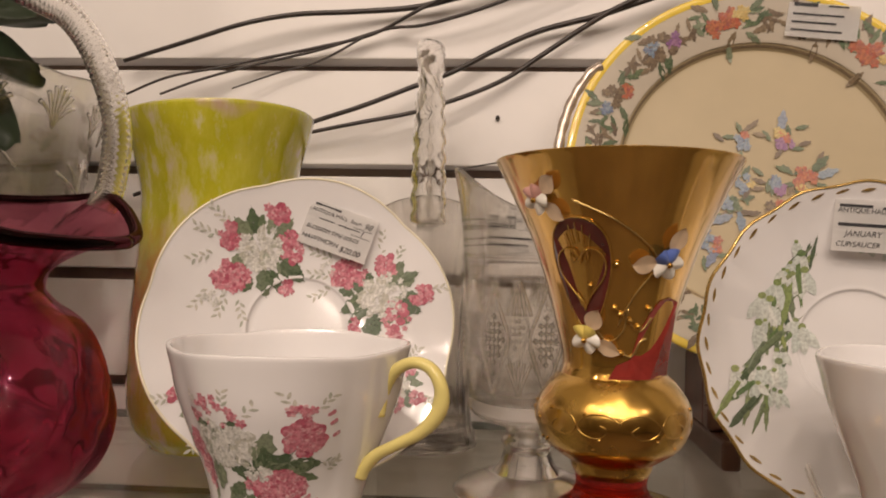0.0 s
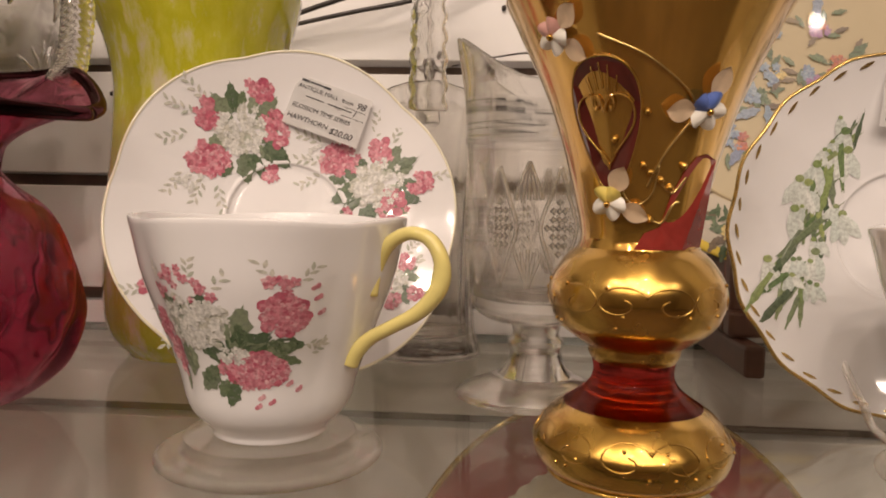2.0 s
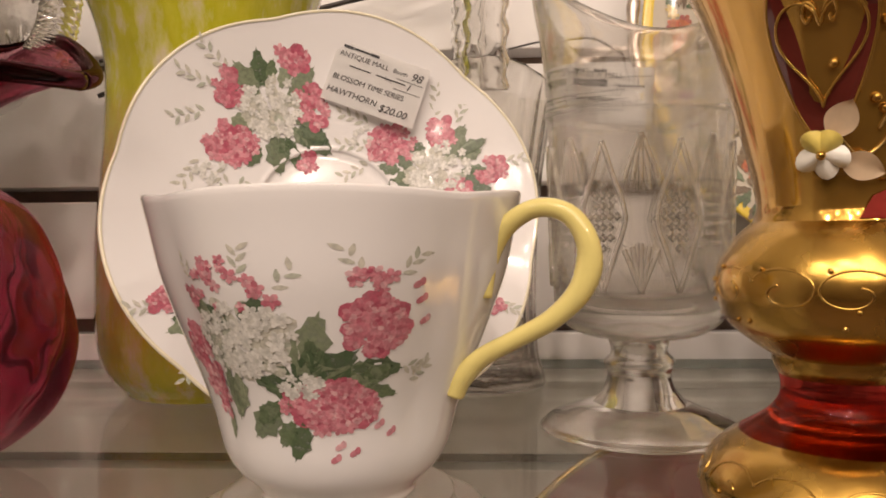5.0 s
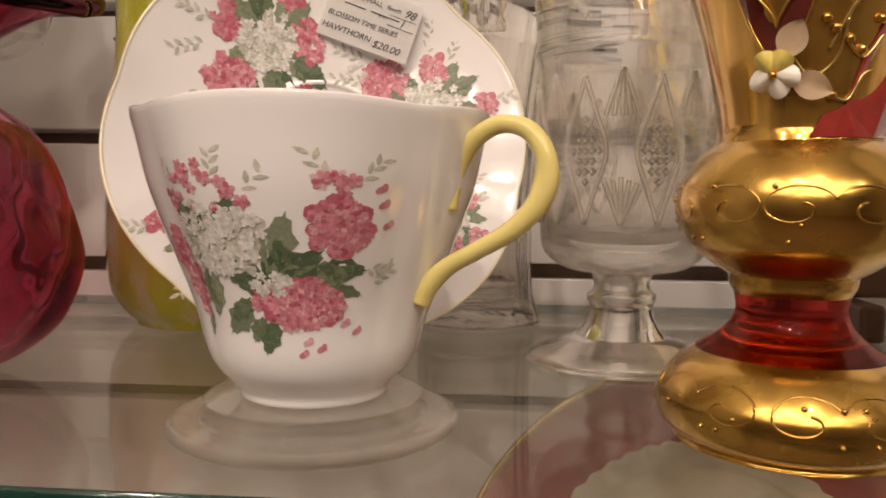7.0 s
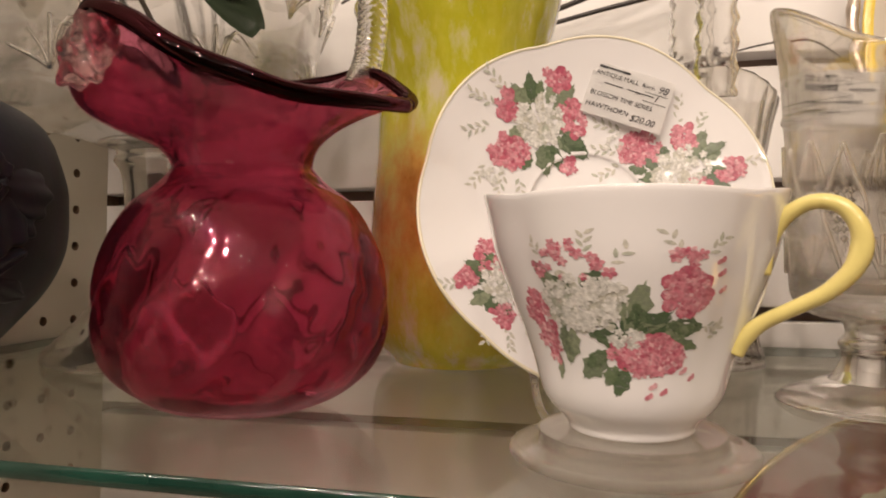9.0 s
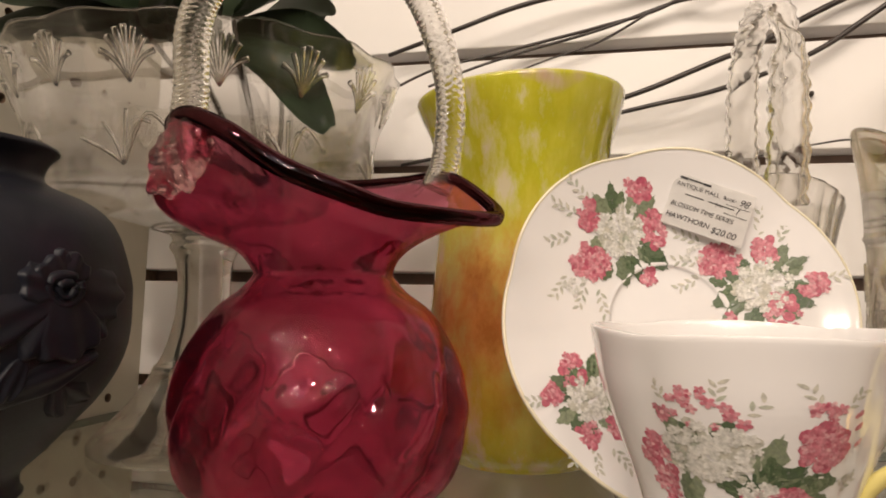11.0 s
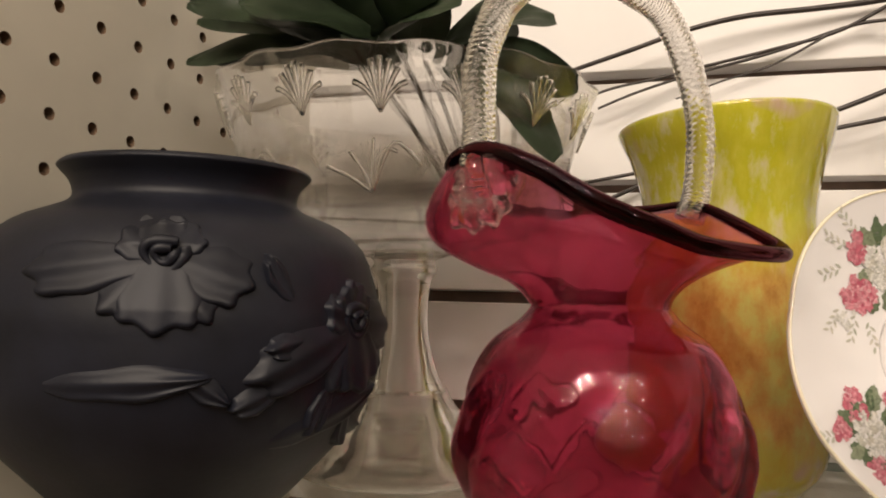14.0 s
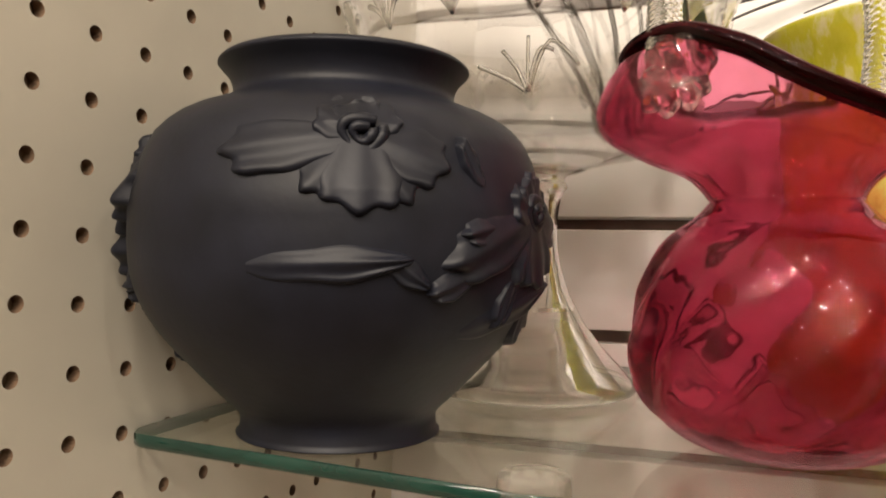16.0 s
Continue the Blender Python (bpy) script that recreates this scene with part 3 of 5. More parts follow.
def cup_motif(parent, surf, rnd, su=0.0):
    pink, pale, green, faint = (bmesh.new() for _ in range(4))
    U = lambda deg: radians(deg + su) * 0.036
    leaves_print(green, surf, [(U(5), 0.0360, 0.018, 0.009, 75), (U(20), 0.0265, 0.020, 0.010, 15), (U(-8), 0.0270, 0.016, 0.009, -20), (U(-16), 0.0150, 0.014, 0.009, 225), (U(-2), 0.0100, 0.012, 0.007, 250), (U(-28), 0.0215, 0.014, 0.008, 250), (U(2), 0.0290, 0.014, 0.006, 70), (U(-6), 0.0245, 0.013, 0.007, -30), (U(16), 0.0260, 0.015, 0.006, 10), (U(26), 0.0275, 0.012, 0.005, 25), (U(-14), 0.0175, 0.011, 0.006, 220), (U(-32), 0.0240, 0.010, 0.005, 250), (U(-40), 0.0125, 0.010, 0.004, 260), (U(-7), 0.0120, 0.009, 0.006, 240), (U(-38), 0.0470, 0.008, 0.004, 120), (U(30), 0.0230, 0.010, 0.004, -20), (U(12), 0.0300, 0.014, 0.009, 40), (U(14), 0.0265, 0.016, 0.009, -10), (U(0), 0.0215, 0.012, 0.008, 200), (U(28), 0.0290, 0.013, 0.007, -5), (U(-34), 0.0440, 0.010, 0.006, 100), (U(-30), 0.0200, 0.012, 0.007, 260), (U(-12), 0.0440, 0.010, 0.006, 60), (U(-26), 0.0430, 0.008, 0.004, 140), (U(6), 0.0330, 0.010, 0.005, 100)], 0.00018, rnd)
    base = bmesh.new()
    clusters = ((-22, 0.0505, 0.0075, 15, 0.9), (-8, 0.0470, 0.0032, 5, 1.0), (-36, 0.0485, 0.0030, 5, 1.0), (26, 0.0405, 0.0070, 56, 1.05), (24, 0.0520, 0.0038, 11, 0.9), (10, 0.0195, 0.0112, 80, 0.60), (22, 0.0190, 0.0050, 18, 0.9), (-46, 0.0300, 0.0055, 34, 1.7), (-41, 0.0185, 0.0032, 12, 1.4))
    for d, h, sp, n, sq in clusters:
        florets(pink, surf, U(d), h, sp, n, 0.00185, 0.0003, rnd, sq)
        if n > 17:
            for j in range(n // 2):
                a, q = rnd.uniform(0, TAU), sp * 0.92 * math.sqrt(rnd.random())
                petal(base, surf, U(d) + q * math.cos(a), h + q * sq * math.sin(a), 0.0024, 0.0020, a, 0.00022 + rnd.uniform(0, 0.00004), 8)
    for d, h in ((40, 0.046), (43, 0.0405), (38, 0.050), (14, 0.0085), (20, 0.0065), (12, 0.0050), (30, 0.0135), (36, 0.0110)):
        petal(pink, surf, U(d), h, 0.0013, 0.0009, 0.6, 0.0003)
        petal(pink, surf, U(d) + 0.0010, h + 0.0007, 0.0011, 0.0008, 1.6, 0.00036)
    for j in range(40):
        a, d = rnd.uniform(0, TAU), 0.0128 * math.sqrt(rnd.random())
        petal(faint, surf, U(-19) + d * math.cos(a), 0.0370 + d * 0.70 * math.sin(a), 0.0026, 0.0020, a, 0.00012 + rnd.uniform(0, 0.00005), 8)
    florets(pale, surf, U(-19), 0.0370, 0.0130, 74, 0.0018, 0.0006, rnd, 0.70)
    florets(pale, surf, U(2), 0.0250, 0.0050, 16, 0.0016, 0.0006, rnd, 0.6)
    for a, h, g, n in ((32, 0.0530, 50, 5), (20, 0.0540, 120, 4), (-34, 0.0510, 120, 5), (-14, 0.0535, 85, 5), (38, 0.0290, -10, 6), (42, 0.0250, 40, 6), (-4, 0.0500, 50, 4)):
        spray(faint, surf, U(a), h, g, 0.0055, rnd, 0.00015, n, 0.0032)
    part("deep_blossom_print", base, PINK_BASE, parent, "deep pink printed ground of the blossom heads", False)
    part("leaf_print", green, LEAF_PRINT, parent, "dark green printed leaves", False)
    part("pink_blossom_print", pink, PINK, parent, "deep pink printed blossoms", False)
    part("white_blossom_print", pale, PALE, parent, "white printed hawthorn blossoms", False)
    part("sprig_print", faint, FAINT, parent, "faint grey-green printed sprigs", False)


outside = cup_surface(CUP_PROFILE, cup_lobes)
cup_motif(pink_cup, lambda u, v, lift: outside(u, 0.0158 + (v - 0.006) * 0.80, lift), random.Random(3), 17)


def cup_stand(name, at, turn=0):
    """Clear moulded stand: wide low foot ring, a step, and an arm that holds the saucer upright behind."""
    s = thing(name, at, "clear moulded plastic cup and saucer stand", "stand", turn)
    part("base", lathe([(0.0005, 0.0), (0.030, 0.0), (0.0350, 0.0006), (0.0365, 0.0022), (0.0352, 0.0036), (0.0300, 0.0042), (0.0280, 0.0050), (0.0272, STAND_H - 0.0006), (0.0250, STAND_H - 0.0001), (0.0005, STAND_H - 0.0002)], 72, 50), ACRYLIC, s)
    for sx in (-1, 1):
        part("arm", tube([(sx * 0.018, 0.022, 0.003), (sx * 0.019, 0.036, 0.004), (sx * 0.019, 0.046, 0.006), (sx * 0.019, 0.052, 0.011)], 0.0015, 8, 20), ACRYLIC, s)
        part("upright", tube([(sx * 0.019, 0.052, 0.011), (sx * 0.018, 0.080, 0.030), (sx * 0.016, 0.096, 0.060)], 0.0015, 8, 20), ACRYLIC, s)
    return s


cup_stand("cup_stand", (-0.0725, 0.2735, SZ), 18)

SAUCER = [(0.0005, 0.0020), (0.0150, 0.0020), (0.0240, 0.0022), (0.0262, 0.0036), (0.0290, 0.0040), (0.0400, 0.0066), (0.0560, 0.0118), (0.0672, 0.0166), (0.0720, 0.0188)]


def saucer_lobes(r, z, a):
    k = min(max((r - 0.03) / 0.04, 0), 1)
    s = flutes(a, 6, 165) - 0.6
    return r * (1 + 0.034 * k * s), z + 0.0022 * k * s


def saucer_surface(profile, lobes):
    """Maps (x, y) on the face of a dish to a place just above it."""
    def surf(x, y, lift):
        r, a = math.hypot(x, y), math.atan2(y, x)
        for (r0, z0), (r1, z1) in zip(profile, profile[1:]):
            if r <= r1 or (r1, z1) == profile[-1]:
                z = z0 + (z1 - z0) * (r - r0) / (r1 - r0)
                break
        k = lobes(r, z, a)[1] - z if lobes else 0
        return Vector((x, y, z + k + lift + 0.0001))
    return surf


def dish(name, matrix, profile, lobes, material, label, category, thick=0.0022, segs=128):
    d = thing(name, (0, 0, 0), label, category)
    d.matrix_basis = matrix
    back = [(r, z - thick) for r, z in reversed(profile)]
    rim = [(profile[-1][0] + 0.0006, profile[-1][1] - thick * 0.4)]
    part("dish", lathe(list(profile) + rim + back, segs, 90, lobes), material, d)
    return d


def upright(x, y, z, lean, yaw=0.0):
    """A dish stood on edge: its face to the front (-y), leaning back by lean degrees."""
    return Matrix.Translation((x, y, z)) @ Euler((radians(90 - lean), 0, radians(yaw))).to_matrix().to_4x4()


SAUCER_AT = upright(-0.0893, 0.3511, 1.1050, 15, 20) @ Matrix.Scale(0.966, 4)
saucer = dish("saucer", SAUCER_AT, SAUCER, saucer_lobes, PORCELAIN, "white china saucer with pink blossom print, stood on edge", "saucer")
part("rim_line", lathe([(0.0714, 0.0188), (0.0720, 0.0192), (0.0727, 0.0185), (0.0725, 0.0174)], 128, 8, lambda r, z, a: saucer_lobes(r, z, a)), PALE_YELLOW, saucer, "pale yellow rim line")


def saucer_motif(parent, surf, rnd):
    base = bmesh.new()
    pink, pale, green, faint = (bmesh.new() for _ in range(4))
    for cx, cy, turn, k in ((-0.0190, 0.0375, 0, 1.12), (0.0385, 0.0165, -75, 1.10), (-0.0380, -0.0300, 105, 0.95), (0.008, -0.044, 200, 0.7), (0.043, -0.027, 250, 0.72)):
        c, s = math.cos(radians(turn)), math.sin(radians(turn))
        P = lambda x, y: (cx + k * (c * x - s * y), cy + k * (s * x + c * y))
        leaves_print(green, surf, [(*P(x, y), l * k, w * k, g + turn) for x, y, l, w, g in ((-0.008, 0.009, 0.013, 0.008, 130), (0.009, 0.010, 0.013, 0.008, 50), (0.013, -0.008, 0.014, 0.009, -35), (0.001, -0.013, 0.013, 0.008, -80), (-0.004, 0.013, 0.012, 0.006, 100), (0.004, 0.012, 0.010, 0.005, 70), (0.013, -0.006, 0.012, 0.006, -30), (0.006, -0.012, 0.012, 0.005, -70), (-0.012, 0.003, 0.010, 0.005, 170), (0.012, 0.006, 0.010, 0.006, 30), (-0.006, -0.014, 0.008, 0.005, 240), (0.010, -0.001, 0.010, 0.006, -5))], 0.00015, rnd)
        for x, y, sp, n, sq in ((-0.013, -0.011, 0.0076, 38, 0.8), (0.0125, 0.0035, 0.0055, 20, 1.4), (-0.0125, 0.006, 0.0050, 16, 1.0), (0.006, 0.0165, 0.0048, 12, 1.0), (0.010, -0.015, 0.0030, 6, 1.0)):
            q = P(x, y)
            florets(pink, surf, *q, sp * k, n, 0.0019 * k, 0.0004, rnd, sq)
            for j in range(n // 2):
                a, d = rnd.uniform(0, TAU), sp * k * 0.9 * math.sqrt(rnd.random())
                petal(base, surf, q[0] + d * math.cos(a), q[1] + d * sq * math.sin(a), 0.0023 * k, 0.0019 * k, a, 0.00025 + rnd.uniform(0, 0.00005), 8)
        q = P(0.0, 0.001)
        for j in range(26):
            a, d = rnd.uniform(0, TAU), 0.0098 * k * math.sqrt(rnd.random())
            petal(faint, surf, q[0] + d * math.cos(a), q[1] + d * math.sin(a), 0.0024 * k, 0.0019 * k, a, 0.00016 + rnd.uniform(0, 0.00005), 8)
        for j in range(9):
            a = j / 9 * TAU + rnd.uniform(-0.3, 0.3)
            leaves_print(green, surf, [(q[0] + 0.0115 * k * math.cos(a), q[1] + 0.0115 * k * math.sin(a), 0.008 * k, 0.0048 * k, math.degrees(a) + rnd.uniform(-40, 40))], 0.00012, rnd)
        florets(pale, surf, *P(0.0, 0.001), 0.0094 * k, 50, 0.0016 * k, 0.0008, rnd, 1.05)
        florets(pale, surf, *P(-0.019, -0.020), 0.0045 * k, 7, 0.0015 * k, 0.0005, rnd)
        for x, y, g in ((-0.020, 0.006, 160), (-0.022, -0.002, 200), (-0.016, -0.020, 250), (-0.024, -0.018, 235), (-0.010, -0.022, 280), (0.004, 0.019, 80), (-0.015, 0.012, 140)):
            spray(faint, surf, *P(x * 0.92, y * 0.92), g + turn, 0.009 * k, rnd, 0.00012, 7)
    part("deep_blossom_print", base, PINK_BASE, parent, "deep pink printed ground of the blossom heads", False)
    part("leaf_print", green, LEAF_PRINT, parent, "dark green printed leaves", False)
    part("pink_blossom_print", pink, PINK, parent, "deep pink printed blossoms", False)
    part("white_blossom_print", pale, PALE, parent, "white printed hawthorn blossoms", False)
    part("sprig_print", faint, FAINT, parent, "faint grey-green printed sprigs", False)


saucer_motif(saucer, saucer_surface(SAUCER, saucer_lobes), random.Random(5))

TW, TH = 0.0345, 0.0225
tag = tag_sheet("price_tag", TW, TH, SAUCER_AT @ Matrix.Translation((0.0172, 0.0475, 0.0134)) @ Euler((radians(13), radians(-5), radians(-21))).to_matrix().to_4x4(), "white paper price tag with black handwriting on a saucer")


def tag_text(t, w, h, lines):
    for text, size, x, y, slant in lines:
        words(text, size, (-w / 2 + x, -h / 2 + y, 0.0004), t, INK, slant=slant)


part("printed_mark", bars(bmesh.new(), [(-0.0150, 0.0090, 0.0035, 0.0010), (-0.0113, 0.0092, 0.0058, 0.0007), (-0.0053, 0.0090, 0.0035, 0.0010), (-0.0110, 0.0028, 0.0080, 0.0004), (-0.0010, 0.0028, 0.0110, 0.0004), (0.0062, 0.0042, 0.0100, 0.0002), (0.0062, 0.0004, 0.0100, 0.0002)]), INK, tag, "faded bars of writing", False)
tag_text(tag, TW, TH, [("ANTIQUE MALL", 0.0026, 0.0016, 0.0166, 0), ("Booth", 0.0022, 0.0215, 0.0168, 0), ("98", 0.0042, 0.0282, 0.0158, 0.3), ("Inv.", 0.0022, 0.0195, 0.0130, 0), ("1", 0.0038, 0.0275, 0.0118, 0.3), ("BLOSSOM TIME SERIES", 0.0027, 0.0016, 0.0078, 0.15), ("HAWTHORN", 0.0031, 0.0010, 0.0026, 0.15), ("$20.00", 0.0038, 0.0205, 0.0014, 0.25)])

# ---- gilded vase with ruby neck and applied flowers ----
GV = [(0.0238, 0.0), (0.0255, 0.0014), (0.0288, 0.0043), (0.0303, 0.0095), (0.0294, 0.0135), (0.0253, 0.0188), (0.0212, 0.0217), (0.0165, 0.0249), (0.0135, 0.028), (0.0122, 0.0314), (0.0127, 0.0352), (0.0138, 0.0372), (0.0142, 0.0396), (0.0175, 0.0417), (0.0229, 0.0458), (0.0255, 0.0502), (0.0267, 0.0555), (0.0256, 0.061), (0.022, 0.0666), (0.0184, 0.07), (0.0175, 0.0733), (0.0183, 0.0791), (0.0204, 0.0879), (0.0233, 0.0992), (0.0284, 0.1144), (0.0344, 0.1275), (0.0396, 0.138), (0.0421, 0.1428)]


def cut(profile, z0, z1):
    return [p for p in profile if z0 - 1e-6 <= p[1] <= z1 + 1e-6]


def vase_radius(z):
    for (r0, z0), (r1, z1) in zip(GV, GV[1:]):
        if z0 <= z <= z1:
            return r0 + (r1 - r0) * (z - z0) / max(z1 - z0, 1e-6)
    return GV[-1][0]


gv = thing("gilded_vase", (0.0428, 0.270, SZ + 0.0012), "gold luster glass vase with ruby neck and applied porcelain flowers", "vase")
part("foot", lathe([(0.0005, 0.0)] + cut(GV, 0.0, 0.0217), 96, 40), GOLD, gv, "bulging gold foot with raised scrolls")
part("stem", lathe(cut(GV, 0.0217, 0.0352), 72, 24), STEM_RED, gv, "waisted ruby glass stem")
part("collar", lathe(cut(GV, 0.0352, 0.0396), 72, 12), GOLD, gv)
part("bulb", lathe(cut(GV, 0.0396, 0.0700), 96, 48), GOLD, gv, "rounded gold bulb with raised scrolls")
part("throat", lathe(cut(GV, 0.0700, 0.0791), 72, 12), AMBER, gv, "gilded throat")
flare = cut(GV, 0.0791, 0.1428)
part("flare", lathe(flare + [(0.0417, 0.1433), (0.0409, 0.1426)] + [(r - 0.0016, z) for r, z in reversed(flare)], 96, 70), AMBER, gv, "flared amber gold mouth")


def on_vase(deg, z, lift=0.0006):
    a, r = radians(deg - 90), vase_radius(z) + lift
    return Vector((r * math.cos(a), r * math.sin(a), z))


def scroll(bm, deg, z, size, hand, r=0.00034):
    """A raised gilt C-scroll on the wall of the vase."""
    pts = []
    for k in range(15):
        t = k / 14
        q = radians(20 + 400 * t)
        s = size * (1 - 0.72 * t)
        pts.append(tuple(on_vase(deg + hand * degrees_of(s * math.cos(q), z), z + s * 0.62 * math.sin(q), 0.00005)))
    tube(pts, r, 6, 36, bm)


def degrees_of(arc, z):
    return math.degrees(arc / max(vase_radius(z), 0.01))


for d in range(0, 360, 60):
    relief = bmesh.new()
    scroll(relief, d - 20, 0.0555, 0.0085, 1)
    part("raised_scroll", relief, GOLD, gv)
    relief = bmesh.new()
    scroll(relief, d + 12, 0.0555, 0.0085, -1)
    part("raised_scroll", relief, GOLD, gv)
    relief = bmesh.new()
    scroll(relief, d - 14, 0.0125, 0.0085, 1)
    part("raised_scroll", relief, GOLD, gv)
    relief = bmesh.new()
    scroll(relief, d + 16, 0.0125, 0.0085, -1)
    part("raised_scroll", relief, GOLD, gv)
rb = random.Random(11)
for d, z in ((-8, 0.108), (-9, 0.094), (-4, 0.092), (4, 0.090), (-14, 0.083), (12, 0.088), (20, 0.094), (-28, 0.101), (-2, 0.079), (26, 0.106)):
    beads = bmesh.new()
    bmesh.ops.create_icosphere(beads, subdivisions=2, radius=0.0011, matrix=Matrix.Translation(on_vase(d, z, 0.0004)))
    part("gilt_bead", beads, GOLD, gv)
for d in range(0, 360, 7):
    beads = bmesh.new()
    bmesh.ops.create_icosphere(beads, subdivisions=1, radius=0.0007, matrix=Matrix.Translation(on_vase(d + rb.uniform(-4, 4), rb.choice((0.0485, 0.052, 0.057, 0.060, 0.0080, 0.0110, 0.0150)), 0.0003)))
    part("gilt_bead", beads, GOLD, gv)
for run in ([(-32, 0.128), (-10, 0.122), (12, 0.114), (22, 0.108)], [(22, 0.108), (6, 0.098), (-6, 0.088)], [(-6, 0.080), (8, 0.078), (16, 0.083), (22, 0.084)], [(-30, 0.090), (-16, 0.083), (-2, 0.086), (2, 0.094)], [(2, 0.090), (14, 0.0865), (24, 0.091)]):
    lines = bmesh.new()
    tube([tuple(on_vase(d, z, 0.0003)) for d, z in run], 0.0004, 6, 24, lines)
    part("gilt_line", lines, GOLD_LINE, gv)
panel = bmesh.new()
HEART_AT, HEART_Z = -33, 0.1045


def heart(t, w, h):
    """A point of a heart outline about the panel's middle, t from 0 to 1."""
    a = t * TAU
    return on_vase(HEART_AT + degrees_of(w * math.sin(a) ** 3, 0.104), HEART_Z + h * (13 * math.cos(a) - 5 * math.cos(2 * a) - 2 * math.cos(3 * a) - math.cos(4 * a)) / 16, 0.0008)


vs = []
for k in range(36):
    a = k / 36 * TAU
    w = math.sin(a) * 0.0112 * (0.80 + 0.20 * math.cos(a))
    h = math.cos(a) * 0.0180
    vs.append(panel.verts.new(on_vase(HEART_AT + degrees_of(w, 0.104), HEART_Z + h, 0.0004)))
panel.faces.new(vs)
part("ruby_panel", panel, PANEL_RED, gv, "dark ruby leaf-shaped panel", False)
rim_line = bmesh.new()
tube([tuple(on_vase(HEART_AT + degrees_of(math.sin(a) * 0.0114 * (0.80 + 0.20 * math.cos(a)), 0.104), HEART_Z + math.cos(a) * 0.0183, 0.0003)) for a in (k / 30 * TAU for k in range(31))], 0.0004, 6, 90, rim_line)
part("gilt_line", rim_line, AMBER, gv)
inner_heart = bmesh.new()
tube([tuple(heart(k / 40, 0.0078, 0.0110)) for k in range(41)], 0.00032, 6, 120, inner_heart)
part("gilt_heart", inner_heart, AMBER, gv, "gilt heart outline on the ruby panel")
for sx in (-1, 1):
    curl = bmesh.new()
    tube([tuple(on_vase(HEART_AT + sx * d, HEART_Z + z, 0.0008)) for d, z in ((0.4, 0.0040), (2.2, 0.0072), (5.0, 0.0080), (6.4, 0.0058), (4.8, 0.0042), (3.6, 0.0054))], 0.00035, 6, 30, curl)
    part("gilt_curl", curl, AMBER, gv)
for k in (-2, -1, 0, 1, 2):
    rib = bmesh.new()
    tube([tuple(on_vase(HEART_AT + k * 3.4, HEART_Z + 0.0098 - 0.0004 * k * k, 0.0006)), tuple(on_vase(HEART_AT + k * 4.4, HEART_Z + 0.0165 - 0.0009 * k * k, 0.0006))], 0.0002, 5, 8, rib)
    part("panel_rib", rib, AMBER, gv)
red_patch = bmesh.new()
vs = [red_patch.verts.new(on_vase(d, z, 0.00035)) for d, z in ((-14, 0.0705), (-6, 0.0750), (8, 0.0770), (14, 0.0860), (22, 0.0925), (30, 0.0965), (40, 0.0975), (54, 0.0960), (62, 0.0860), (62, 0.0710), (45, 0.0705), (30, 0.0704), (15, 0.0704), (0, 0.0704))]
red_patch.faces.new(vs)
part("ruby_patch", red_patch, NECK_RED, gv, "bare ruby glass patch", False)
ENAMEL = plain("white_enamel_petal", (0.78, 0.75, 0.68), 0.3, vary=0.05, scale=200, coat=0.4)
BLUSH = plain("peach_enamel_leaf", (0.66, 0.50, 0.34), 0.35, vary=0.12, scale=200)
BLUE_EN = plain("blue_enamel", (0.10, 0.16, 0.45), 0.3, vary=0.2, scale=200)
LEMON_EN = plain("lemon_enamel", (0.68, 0.55, 0.14), 0.35, vary=0.2, scale=200)
ROSE_EN = plain("rose_enamel", (0.58, 0.32, 0.28), 0.35, vary=0.2, scale=200)


def enamel_flower(deg, z, leaf_turns, petal_sets, size):
    """A small porcelain flower that stands proud of the glass, with its leaves."""
    m = Matrix.Translation(on_vase(deg, z, 0.001)) @ Euler((radians(90 + 24), 0, radians(deg))).to_matrix().to_4x4()
    f = new("flower")
    f.parent, f.matrix_basis = gv, m
    tagged(f, "applied white porcelain flower with peach leaves")
    for k, (turn, material) in enumerate(petal_sets):
        c, s = math.cos(radians(turn)), math.sin(radians(turn))

        def fn(u, v, c=c, s=s):
            a, r = u * TAU, v
            x, y = 0.55 * size + math.cos(a) * r * size * 0.55, math.sin(a) * r * size * 0.5
            zz = 0.0010 + 0.0012 * (1 - r * r) + 0.0008 * r * r * math.cos(2 * a)
            return (c * x - s * y, s * x + c * y, zz)
        part("petal", grid_bm(14, 4, fn), material, f)
    for turn, material in leaf_turns:
        c, s = math.cos(radians(turn)), math.sin(radians(turn))

        def lf(u, v, c=c, s=s):
            x = size * (0.7 + 1.7 * u)
            w = size * 0.62 * math.sin(math.pi * min(u * 0.97 + 0.03, 1)) ** 0.8
            y = (v - 0.5) * 2 * w
            return (c * x - s * y, s * x + c * y, 0.0002 + 0.0010 * abs(v - 0.5))
        part("leaf", grid_bm(12, 6, lf, wrap_u=False), material, f)
    bm = bmesh.new()
    bmesh.ops.create_icosphere(bm, subdivisions=2, radius=0.0010, matrix=Matrix.Translation((0, 0, 0.0024)))
    part("centre", bm, GOLD, f)
    return f


